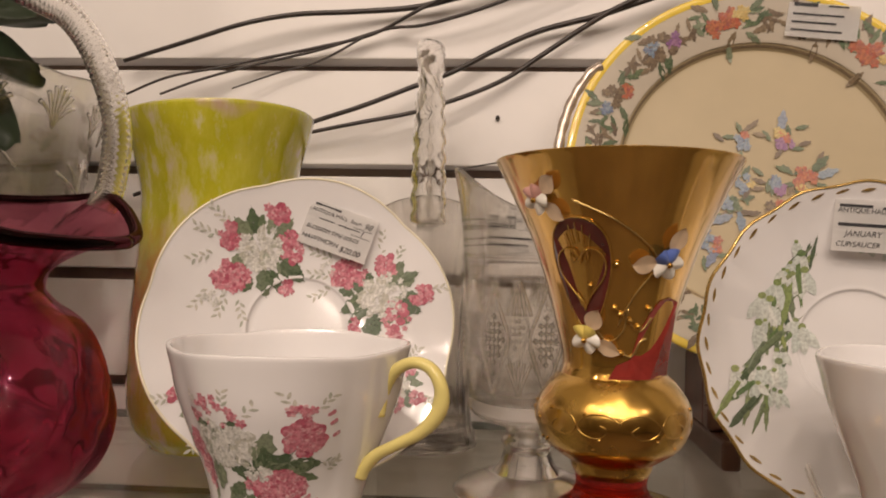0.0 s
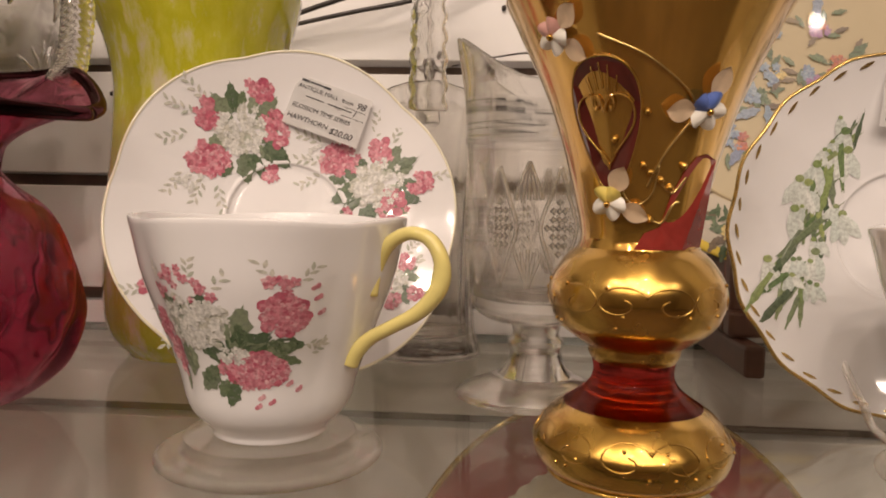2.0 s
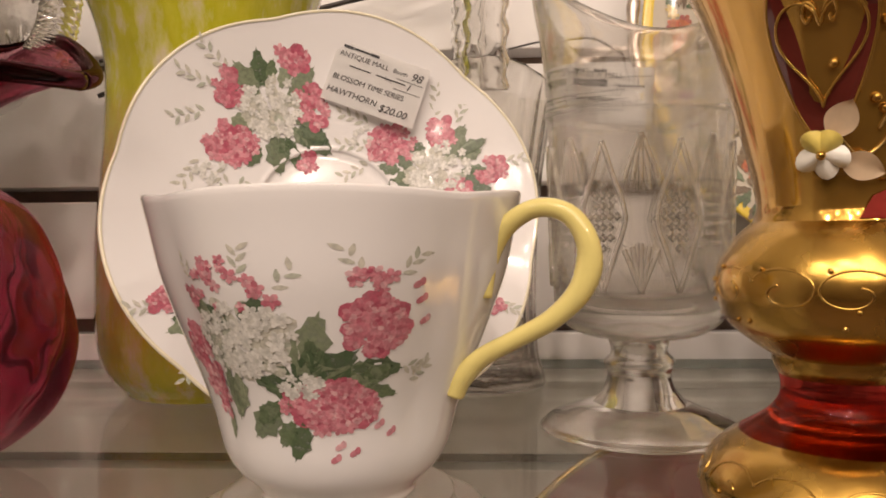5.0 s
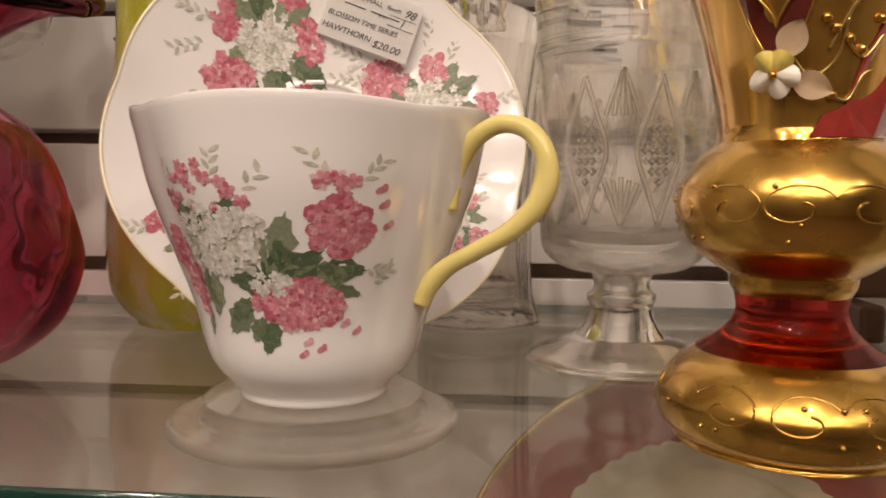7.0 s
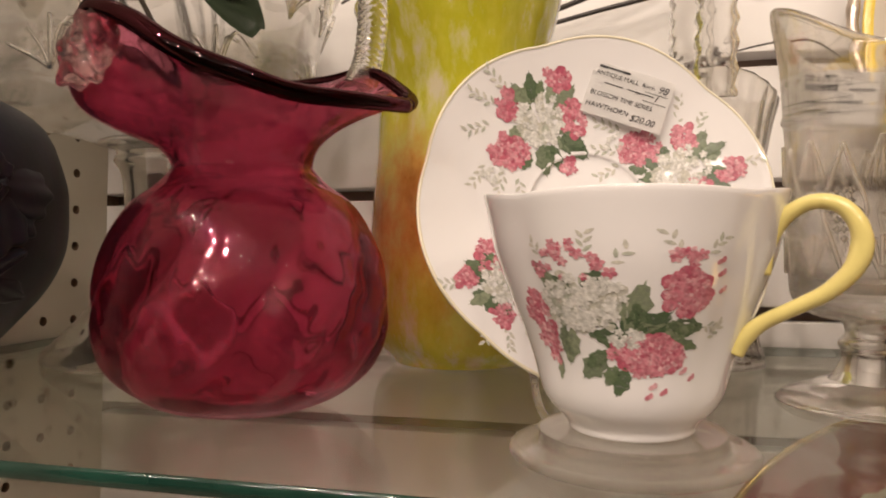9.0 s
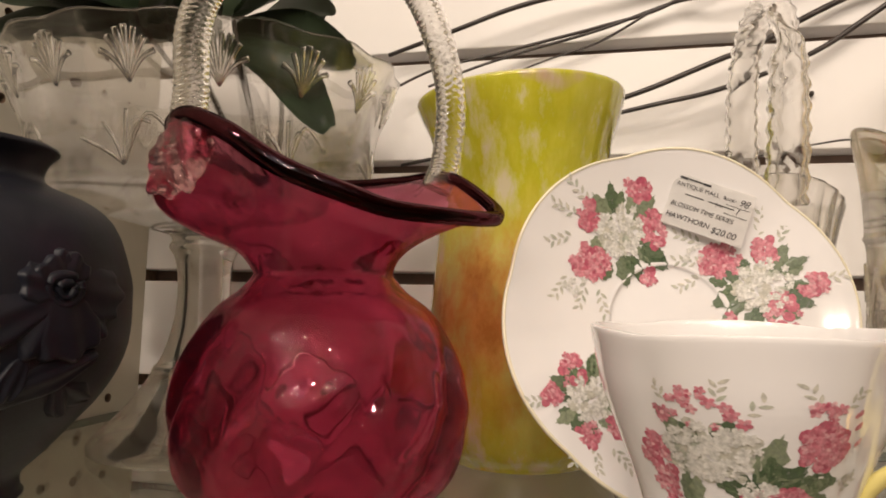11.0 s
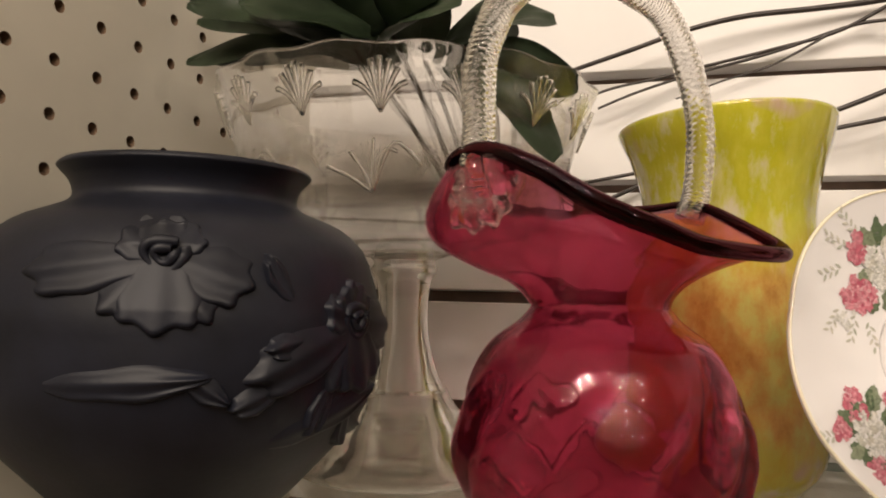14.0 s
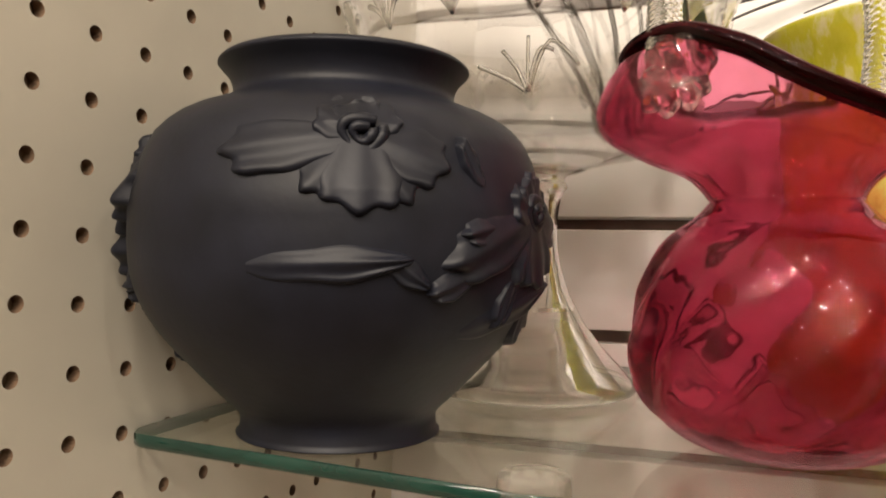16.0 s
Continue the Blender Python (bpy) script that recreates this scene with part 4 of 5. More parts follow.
enamel_flower(-34, 0.0840, ((60, BLUSH), (-25, BLUSH)), ((210, ENAMEL), (280, ENAMEL), (340, ENAMEL), (120, LEMON_EN), (60, LEMON_EN)), 0.0050)
enamel_flower(25, 0.1090, ((185, BLUSH), (75, BLUSH)), ((230, ENAMEL), (300, ENAMEL), (0, ENAMEL), (70, BLUE_EN), (140, BLUE_EN)), 0.0052)
enamel_flower(-52, 0.1290, ((35, BLUSH), (-40, BLUSH)), ((200, ENAMEL), (270, ENAMEL), (340, ENAMEL), (80, ROSE_EN), (140, ROSE_EN)), 0.0050)

# ---- lime and amber art glass vase ----
yv = thing("art_glass_vase", (-0.1590, 0.4300, SZ), "lime yellow, pink and amber mottled art glass vase", "vase")
part("body", shell([(0.033, 0.0), (0.0385, 0.003), (0.0455, 0.012), (0.0487, 0.027), (0.0486, 0.050), (0.0478, 0.072), (0.0458, 0.092), (0.0440, 0.112), (0.0428, 0.135), (0.0435, 0.146), (0.0465, 0.163), (0.0505, 0.176), (0.0528, 0.1855)], 0.0028, 0.006, 96, 90, lambda r, z, a: (r * (1 + 0.10 * max(0, (z - 0.15) / 0.05) * max(0, math.cos(a - 3.05)) ** 3), z - 0.006 * max(0, (z - 0.17) / 0.03) * math.cos(a - 2.6))), SPATTER, yv)

RIM_GLASS = plain("pale_rim_glass", (0.56, 0.52, 0.22), 0.08, vary=0.2, scale=60, coat=0.8)
ring = [((0.0515 * (1 + 0.072 * max(0, math.cos(a - 3.05)) ** 3)) * math.cos(a), (0.0515 * (1 + 0.072 * max(0, math.cos(a - 3.05)) ** 3)) * math.sin(a), 0.1862 - 0.0031 * math.cos(a - 2.6)) for a in (k / 40 * TAU for k in range(41))]
part("rim", tube(ring, 0.0012, 8, 160), RIM_GLASS, yv, "fire-polished lime rim")

# ---- ruby glass basket with clear twisted handle ----
rbk = thing("ruby_glass_basket", (-0.2172, 0.306, SZ), "ruby red blown glass basket with flared lip and clear twisted handle", "glass basket")
RIM = [(0, 0.0665, 0.1135), (22, 0.0610, 0.124), (44, 0.0540, 0.1345), (68, 0.0500, 0.1340), (100, 0.0490, 0.1330), (140, 0.0570, 0.1340), (165, 0.0655, 0.1380), (188, 0.0640, 0.1450), (208, 0.0520, 0.1520), (246, 0.0455, 0.1400), (272, 0.0445, 0.1280), (297, 0.0460, 0.1200), (322, 0.0500, 0.1140)]
BODY = [(0.0005, 0.0), (0.0170, 0.0002), (0.0280, 0.0022), (0.0385, 0.0068), (0.0478, 0.0150), (0.0530, 0.0255), (0.0550, 0.0370), (0.0545, 0.0470), (0.0518, 0.0578), (0.0470, 0.0700), (0.0405, 0.0795), (0.0310, 0.0870), (0.0262, 0.0925)]


EAR = [(0.0262, 0.0925), (0.0345, 0.1010), (0.0500, 0.1075), (0.0640, 0.1150), (0.0690, 0.1240), (0.0660, 0.1350), (0.0585, 0.1460)]


def basket(u, v, inset=0.0, fine=0.0):
    a = u * TAU
    deg = math.degrees(a)
    if v < 0.62:
        r, z = spline(BODY, v / 0.62)
        k = min(max((z - 0.002) / 0.02, 0), 1) * min(max((0.088 - z) / 0.03, 0), 1)
        swirl = math.sin(9 * a - 125 * z + 0.6)
        r *= 1 + (0.030 if inset == 0 else 0.004) * k * (swirl - 0.35 * swirl * swirl)
        r *= 1 + fine * k * (math.sin(7 * a + 95 * z + 2 * math.sin(3 * a)) * math.sin(190 * z + 2.3 * math.sin(4 * a + 1)) + 0.5 * math.sin(17 * a - 160 * z) * math.sin(260 * z + 3 * a))
    else:
        f = (v - 0.62) / 0.38
        R, Z = around(RIM, deg)
        g = f ** 1.7
        r = 0.0262 + (R - 0.0262) * g
        z = 0.0925 + (Z - 0.0925) * (1 - (1 - f) ** 1.35)
        off = (deg - 184 + 180) % 360 - 180
        ear = math.exp(-(off / 34) ** 2)
        er, ez = spline(EAR, f)
        r, z = r + (er - r) * ear, z + (ez - z) * ear
        r *= 1 + 0.9 * fine * math.sin(math.pi * f) * math.sin(11 * a + 60 * z)
    r = max(r - inset, 0.0004)
    return (r * math.cos(a), r * math.sin(a), z + inset * 2.6 * max(0.0, 1 - v / 0.2))


outer = grid_bm(240, 140, lambda u, v: basket(u, v, 0.0, 0.0085))
grid_bm(128, 90, lambda u, v: basket(1 - u, 0.02 + v * 0.98, 0.0027, 0.003), bm=outer)
part("body", outer, RUBY, rbk, "ruby blown glass with soft swirled ribs")
rim_pts = [basket(k / 48, 1.0, 0.0008) for k in range(49)]
part("lip", tube(rim_pts, lambda t: 0.0028 + 0.0009 * max(0.0, math.cos(t * TAU - radians(262))), 12, 190), RUBY_DARK, rbk, "thick dark ruby lip")
B0 = Vector((-0.2172, 0.306, SZ))
HP = [(-0.2600, 0.2740, 1.160), (-0.2605, 0.2780, 1.172), (-0.2605, 0.2812, 1.190), (-0.2605, 0.2815, 1.2140), (-0.2560, 0.2850, 1.2320), (-0.2505, 0.2890, 1.2430), (-0.2380, 0.2990, 1.2560), (-0.2220, 0.3115, 1.2600), (-0.2035, 0.3258, 1.2530), (-0.1930, 0.3340, 1.2460), (-0.1837, 0.3413, 1.2270), (-0.1780, 0.3458, 1.2000), (-0.1795, 0.3446, 1.1730), (-0.1830, 0.3410, 1.1600)]
HP = [tuple(Vector(p) - B0) for p in HP]


def twisted_handle(pts):
    bm = bmesh.new()
    n, m = 960, 36
    ps = [Vector(spline(pts, i / n)) for i in range(n + 1)]
    rings = []
    for i, p in enumerate(ps):
        d = (ps[min(i + 1, n)] - ps[max(i - 1, 0)]).normalized()
        s = d.cross(Vector((0.62, -0.78, 0.0))).normalized()
        w = s.cross(d)
        ring = []
        for k in range(m):
            a = k / m * TAU
            rr = 0.0065 * (1 + 0.036 * math.sin(7 * a + i * 0.86) + 0.022 * math.sin(6 * a - i * 0.71 + math.sin(i * 0.05)) + 0.015 * math.sin(i * 0.07))
            ring.append(bm.verts.new(p + s * math.cos(a) * rr + w * math.sin(a) * rr * 0.8))
        rings.append(ring)
    for i in range(n):
        for k in range(m):
            bm.faces.new((rings[i][k], rings[i][(k + 1) % m], rings[i + 1][(k + 1) % m], rings[i + 1][k]))
    bm.faces.new(list(reversed(rings[0])))
    bm.faces.new(rings[-1])
    return bm


part("handle", twisted_handle(HP), TWIST, rbk, "clear twisted rope handle")
pad = bmesh.new()
bmesh.ops.create_uvsphere(pad, u_segments=56, v_segments=44, radius=1.0)
for v in pad.verts:
    d = v.co.normalized()
    v.co = d * (1 + 0.20 * math.cos(5.6 * d.x) * math.cos(8.5 * d.z + 2.5 * d.x))
pad_at = Vector((-0.2560, 0.2690, 1.1650)) - B0
part("prunt", pad, PRUNT, rbk, "bumpy pressed glass pad where the handle joins").matrix_basis = Matrix.Translation(pad_at) @ Euler((radians(-18), radians(14), radians(-12))).to_matrix().to_4x4() @ Matrix.Diagonal((0.0118, 0.0058, 0.0165, 1))

# ---- black satin glass rose vase ----
bv = thing("black_vase", (-0.3838, 0.2830, SZ), "black satin glass bowl vase with moulded flowers", "vase", 14)
BV = [(0.0376, 0.0), (0.0392, 0.0014), (0.0388, 0.005), (0.0398, 0.0095), (0.0476, 0.0169), (0.0582, 0.0281), (0.0682, 0.0391), (0.0750, 0.0497), (0.0790, 0.0601), (0.0804, 0.0701), (0.0806, 0.0803), (0.08, 0.0903), (0.0737, 0.111), (0.064, 0.1212), (0.053, 0.1262), (0.0462, 0.1293), (0.0438, 0.1327), (0.0455, 0.1383), (0.049, 0.1422), (0.0498, 0.1437)]
part("body", shell(BV, 0.0045, 0.006, 128, 100), BLACK_MATTE, bv)


def bv_radius(z):
    for (r0, z0), (r1, z1) in zip(BV, BV[1:]):
        if z0 <= z <= z1:
            return r0 + (r1 - r0) * (z - z0) / max(z1 - z0, 1e-6)
    return 0.05


def moulded(deg, z, length, width, turn, rise, ruffle=0.0, fan=0.0):
    """A moulded petal or leaf in low relief on the black vase; fan widens it towards a lobed outer edge."""
    c, s = math.cos(radians(turn)), math.sin(radians(turn))

    def fn(u, v):
        q = (v - 0.5) * 2
        edge = 1 - 0.22 * q * q + ruffle * 0.34 * math.sin(v * 15 + 0.8)
        x = length * u * (edge if fan else 1)
        narrow = math.sin(math.pi * min(0.06 + 0.94 * u, 0.999)) ** 0.6
        w = width * ((1 - fan) * narrow + fan * (0.22 + 0.78 * u ** 0.75)) * (1 + ruffle * 0.4 * math.sin(u * 13))
        y = q * 0.5 * w
        px, pz = c * x - s * y, s * x + c * y
        zz = z + pz
        low = -q if c >= 0 else q
        if abs(c) < 0.45 or low > 0:
            side = max(0.0, 1 - abs(q) ** 10)
        else:
            side = (1 - q * q) ** 1.3
        end = 1.0 if u < 0.9 else max(0.0, 1 - ((u - 0.9) / 0.1) ** 3)
        fold = 0.16 * math.sin(v * 15 + 0.8) * u
        r = bv_radius(min(max(zz, 0.012), 0.118)) - 0.0010 + rise * side * end * (0.35 + 0.65 * u + fold)
        a = radians(deg - 90) + px / max(r, 0.03)
        return (r * math.cos(a), r * math.sin(a), zz)
    return grid_bm(30, 26, fn, wrap_u=False)


def poppy(deg, z, k=1.0, tilt=0, rise=0.0038):
    """One moulded flower: broad ruffled petals round a knobbly heart, a curling leaf below."""
    for turn, ln, wd in ((100, 0.012, 0.022), (50, 0.014, 0.020), (150, 0.016, 0.020), (188, 0.046, 0.024), (226, 0.026, 0.022), (342, 0.030, 0.026), (306, 0.026, 0.022), (268, 0.025, 0.034)):
        part("petal", moulded(deg, z, ln * k, wd * k, turn + tilt, rise * (1.0 if turn in (188, 268, 342) else 0.8), 0.13, 0.75), BLACK_MATTE, bv)
    for rad, thick in ((0.0062, 0.0021), (0.0030, 0.0019)):
        turns = []
        for q in range(17):
            a = q / 16 * TAU * 0.94 + 0.9
            rr = rad * k * (1 + 0.10 * math.sin(3 * a))
            zz, r = z + math.sin(a) * rr * 0.8, bv_radius(z) + (0.0006 if rad > 0.004 else 0.0014)
            b = radians(deg - 90) + math.cos(a) * rr / r
            turns.append((r * math.cos(b), r * math.sin(b), zz))
        part("rolled_petal", tube(turns, lambda t, w=thick: w * k * (0.75 + 0.25 * math.sin(9 * t)), 10, 48), BLACK_MATTE, bv)
    part("leaf", moulded(deg - 25, z - 0.041, 0.052 * k, 0.013 * k, 3 + tilt, 0.0046, 0.22), BLACK_MATTE, bv)
    part("leaf", moulded(deg + 4, z - 0.036, 0.020 * k, 0.010 * k, -34 + tilt, 0.0040, 0.18), BLACK_MATTE, bv)


poppy(15, 0.1075, 1.0)
poppy(68, 0.0860, 1.1, 14, 0.0046)
poppy(-80, 0.1030, 1.15, -8, 0.0066)
poppy(-94, 0.0740, 1.15, 12, 0.0070)
poppy(170, 0.0980, 1.0)
poppy(-140, 0.0950, 0.9)
for deg, z, turn in ((46, 0.094, 120), (58, 0.062, 250), (42, 0.064, 200), (70, 0.052, -60), (-62, 0.098, 150), (50, 0.080, 190)):
    part("bud", moulded(deg, z, 0.017, 0.013, turn, 0.0048, 0.12, 0.5), BLACK_MATTE, bv)

# ---- footed glass compote with a faux plant ----
KX, KY = -0.3305, 0.408
kp = thing("footed_compote", (KX, KY, SZ), "clear pressed glass footed compote with fan rim", "glass bowl")


def compote_rim(r, z, a):
    k = max(0.0, (z - 0.150) / 0.05)
    return r * (1 + 0.012 * k * math.cos(16 * a)), z + 0.0009 * max(0, k - 0.5) * math.cos(16 * a)


part("bowl", shell([(0.0180, 0.1140), (0.0300, 0.1180), (0.0480, 0.1225), (0.0720, 0.1280), (0.0850, 0.1360), (0.0884, 0.1460), (0.0905, 0.1600), (0.0945, 0.1767), (0.0990, 0.1900), (0.1042, 0.2025)], 0.0028, 0.121, 128, 110, compote_rim), CLEAR, kp, "wide clear glass bowl")
part("stem", lathe([(0.0300, 0.1165), (0.0205, 0.1145), (0.0180, 0.1115), (0.0195, 0.1075), (0.0160, 0.1010), (0.0145, 0.0880), (0.0150, 0.0740), (0.0175, 0.0620), (0.0215, 0.0500), (0.0260, 0.0420)], 8, 44), CUT, kp, "faceted hollow glass stem")
part("foot", lathe([(0.0250, 0.0440), (0.0290, 0.0360), (0.0400, 0.0215), (0.0500, 0.0115), (0.0560, 0.0055), (0.0572, 0.0022), (0.0555, 0.0), (0.0440, 0.0012), (0.0300, 0.0180), (0.0220, 0.0350)], 96, 50), CLEAR, kp, "flared clear glass foot")
fans = bmesh.new()
for k in range(16):
    a0 = (k + 0.5) / 16 * TAU
    for j in range(-3, 4):
        pts = []
        for q in range(5):
            f = q / 4
            zz = 0.1745 + 0.0225 * f * (1 - 0.05 * j * j * f)
            r = 0.0938 + (zz - 0.174) * 0.36 + 0.0009
            a = a0 + j * 0.040 * f
            pts.append((r * math.cos(a), r * math.sin(a), zz))
        tube(pts, lambda t: 0.0006 + 0.0009 * t, 6, 10, fans)
part("fan_ribs", fans, CUT, kp, "raised fan pattern under the rim")
for k in range(8):
    sprays = bmesh.new()
    a0 = (k + 0.2) / 8 * TAU
    for j in range(5):
        pts = [((0.0905) * math.cos(a0 + da), (0.0905) * math.sin(a0 + da), zz) for da, zz in ((0.0, 0.140), (0.05 * (j - 2), 0.146 + 0.004 * j), (0.12 * (j - 2), 0.152 + 0.003 * (4 - abs(j - 2) * 2)))]
        tube(pts, 0.0009, 6, 10, sprays)
    part("sprig_rib", sprays, CUT, kp)

plant = thing("faux_plant", (KX, KY, SZ + 0.126), "dark green artificial leafy plant standing in a glass compote", "plant")


def leaf(base, tip, width, droop, twist, fold=0.25):
    """A broad leaf from base to tip, folded along its midrib and arched."""
    b, t = Vector(base), Vector(tip)
    d = t - b
    side = d.cross(Vector((0, 0, 1))).normalized()
    nrm = side.cross(d).normalized()
    side = (side * math.cos(twist) + nrm * math.sin(twist)).normalized()
    nrm = side.cross(d).normalized()

    def fn(u, v):
        w = width * (math.sin(math.pi * min(0.03 + 0.94 * u ** 0.95, 1.0)) ** 0.5)
        s = (v - 0.5) * 2
        return b + d * u + side * s * w + nrm * (droop * math.sin(math.pi * u) + fold * w * abs(s) + 0.0015 * math.sin(9 * u + 3 * s))
    bm = grid_bm(20, 8, fn, wrap_u=False)
    bmesh.ops.solidify(bm, geom=bm.faces[:], thickness=0.0005)
    return bm


LEAVES = [((0.030, -0.030, 0.088), (0.098, -0.035, 0.072), 0.015, 0.006, 0.9), ((0.034, -0.040, 0.083), (0.090, -0.046, 0.034), 0.015, 0.008, -0.7),
          ((0.0, -0.03, 0.090), (-0.090, -0.055, 0.090), 0.016, 0.004, 0.9), ((-0.01, -0.02, 0.100), (-0.115, -0.03, 0.122), 0.015, 0.008, 1.1), ((0.0, -0.04, 0.096), (-0.05, -0.09, 0.098), 0.018, 0.004, 0.8),
          ((0.02, -0.04, 0.092), (0.02, -0.10, 0.098), 0.020, 0.006, 0.2), ((0.02, 0.0, 0.10), (0.05, 0.05, 0.125), 0.022, 0.006, 0.2), ((-0.01, 0.01, 0.10), (-0.07, 0.05, 0.125), 0.022, 0.004, 0.4),
          ((0.01, -0.03, 0.100), (-0.03, -0.06, 0.150), 0.022, 0.006, 0.6), ((0.02, -0.03, 0.100), (0.062, -0.06, 0.118), 0.018, 0.008, -0.9), ((0.01, -0.02, 0.100), (0.03, -0.03, 0.165), 0.022, 0.004, 0.2), ((0.0, -0.02, 0.10), (-0.08, -0.02, 0.150), 0.022, 0.006, 1.0),
          ((-0.03, -0.04, 0.094), (-0.095, -0.070, 0.084), 0.012, 0.003, 0.8), ((-0.02, -0.05, 0.098), (-0.085, -0.085, 0.108), 0.017, 0.005, 1.0), ((0.0, -0.05, 0.098), (-0.02, -0.095, 0.125), 0.020, 0.004, -0.4), ((0.03, -0.03, 0.098), (0.085, -0.02, 0.110), 0.018, 0.006, -0.8), ((-0.02, -0.02, 0.10), (-0.095, -0.05, 0.140), 0.020, 0.005, 1.1), ((0.0, -0.06, 0.096), (-0.045, -0.105, 0.096), 0.014, 0.003, 0.9), ((0.0, -0.05, 0.090), (0.055, -0.095, 0.094), 0.015, 0.004, -0.8)]
for b, t, w, dr, tw in LEAVES:
    part("leaf", leaf(b, t, w, dr, tw), LEAF, plant)
STEMS = [((0.045, -0.030, 0.004), (0.015, -0.040, 0.055), (-0.015, -0.045, 0.095)), ((0.048, -0.028, 0.002), (0.028, -0.045, 0.055), (0.008, -0.05, 0.098)), ((0.050, -0.030, 0.003), (0.046, -0.040, 0.050), (0.036, -0.040, 0.092)), ((0.052, -0.025, 0.0035), (0.058, -0.03, 0.050), (0.050, -0.03, 0.095)), ((0.046, -0.022, 0.004), (0.03, -0.01, 0.055), (0.01, 0.0, 0.10))]
for s in STEMS:
    part("stem", tube(list(s), 0.0013, 7, 16), STEM, plant)

# ---- pressed glass footed creamer ----
cx, cy = 0.0180, 0.3625
cr = thing("footed_creamer", (cx, cy, SZ), "clear pressed glass footed creamer with diamond pattern", "glass jug")


def creamer_rim(r, z, a):
    k = max(0.0, (z - 0.112) / 0.04)
    spout = math.cos(a - math.pi)
    return r * (1 + 0.16 * k * max(0, spout) ** 2), z + k * 0.015 * (math.cos(2 * (a - math.pi)) * 0.9 + 0.15 * spout)


part("bowl", shell([(0.0150, 0.0325), (0.0235, 0.0350), (0.0288, 0.0405), (0.0300, 0.0500), (0.0305, 0.0700), (0.0310, 0.0900), (0.0316, 0.1060), (0.0328, 0.1095), (0.0320, 0.1130), (0.0318, 0.1260), (0.0332, 0.1400)], 0.0024, 0.043, 96, 90, creamer_rim), CLEAR, cr, "clear glass bowl with a curved spout rim")
part("stem", lathe([(0.0160, 0.0360), (0.0115, 0.0320), (0.0100, 0.0270), (0.0125, 0.0235), (0.0112, 0.0190), (0.0130, 0.0135), (0.0165, 0.0090)], 10, 36), CUT, cr, "faceted glass stem")
part("foot", lathe([(0.0005, 0.0095), (0.0160, 0.0092), (0.0250, 0.0058), (0.0315, 0.0032), (0.0335, 0.0016), (0.0320, 0.0), (0.0005, 0.0004)], 72, 36), CLEAR, cr, "round clear glass foot")
pattern = bmesh.new()


def on_bowl(a, z, lift=0.0004):
    r = 0.0300 + (z - 0.05) * 0.022 + lift
    return (r * math.cos(a), r * math.sin(a), z)


for k in range(8):
    a0 = k / 8 * TAU + 0.2
    for i in range(-2, 3):
        for j in range(-3, 4):
            if abs(i) / 2.6 + abs(j) / 3.4 <= 1:
                bmesh.ops.create_cone(pattern, cap_ends=True, segments=4, radius1=0.0016, radius2=0.0, depth=0.0016, matrix=Matrix.Translation(on_bowl(a0 + i * 0.075, 0.074 + j * 0.0034, 0.0006)) @ Vector((math.cos(a0), math.sin(a0), 0)).to_track_quat("Z", "Y").to_matrix().to_4x4())
    for sx in (-1, 1):
        tube([on_bowl(a0, 0.098), on_bowl(a0 + sx * 0.12, 0.0865), on_bowl(a0 + sx * 0.24, 0.074), on_bowl(a0 + sx * 0.12, 0.0615), on_bowl(a0, 0.050)], 0.0009, 6, 14, pattern)
    a1 = a0 + TAU / 16
    for j in range(-2, 3):
        tube([on_bowl(a1, 0.050), on_bowl(a1 + j * 0.05, 0.058), on_bowl(a1 + j * 0.085, 0.0655 - abs(j) * 0.001)], 0.0009, 6, 10, pattern)
        tube([on_bowl(a1, 0.100), on_bowl(a1 + j * 0.05, 0.092), on_bowl(a1 + j * 0.085, 0.085)], 0.0009, 6, 10, pattern)
part("pressed_pattern", pattern, PRESSED, cr, "raised diamonds and fans")
part("handle", tube([(0.033, 0.004, 0.105), (0.050, 0.006, 0.108), (0.058, 0.007, 0.090), (0.052, 0.006, 0.066), (0.033, 0.004, 0.056)], 0.0034, 10, 40), CUT, cr)

jt = tag_sheet("price_tag", 0.036, 0.022, Matrix.Translation((cx - 0.006, cy + 0.0275, SZ + 0.122)) @ Euler((radians(92), radians(3), 0)).to_matrix().to_4x4(), "white paper price tag inside a glass creamer", 0.004)
part("printed_mark", bars(bmesh.new(), [(-0.0150, 0.0085, 0.0050, 0.0012), (-0.0060, 0.0085, 0.0050, 0.0012), (-0.0155, 0.0030, 0.0150, 0.0028), (0.0040, 0.0030, 0.0100, 0.0010), (-0.0155, -0.0025, 0.0250, 0.0010), (-0.0155, -0.0062, 0.0220, 0.0012)]), INK, jt, "faded bars of writing", False)
words("ANTIQUE MALL", 0.0030, (-0.0155, 0.0060, 0.0006), jt, INK)

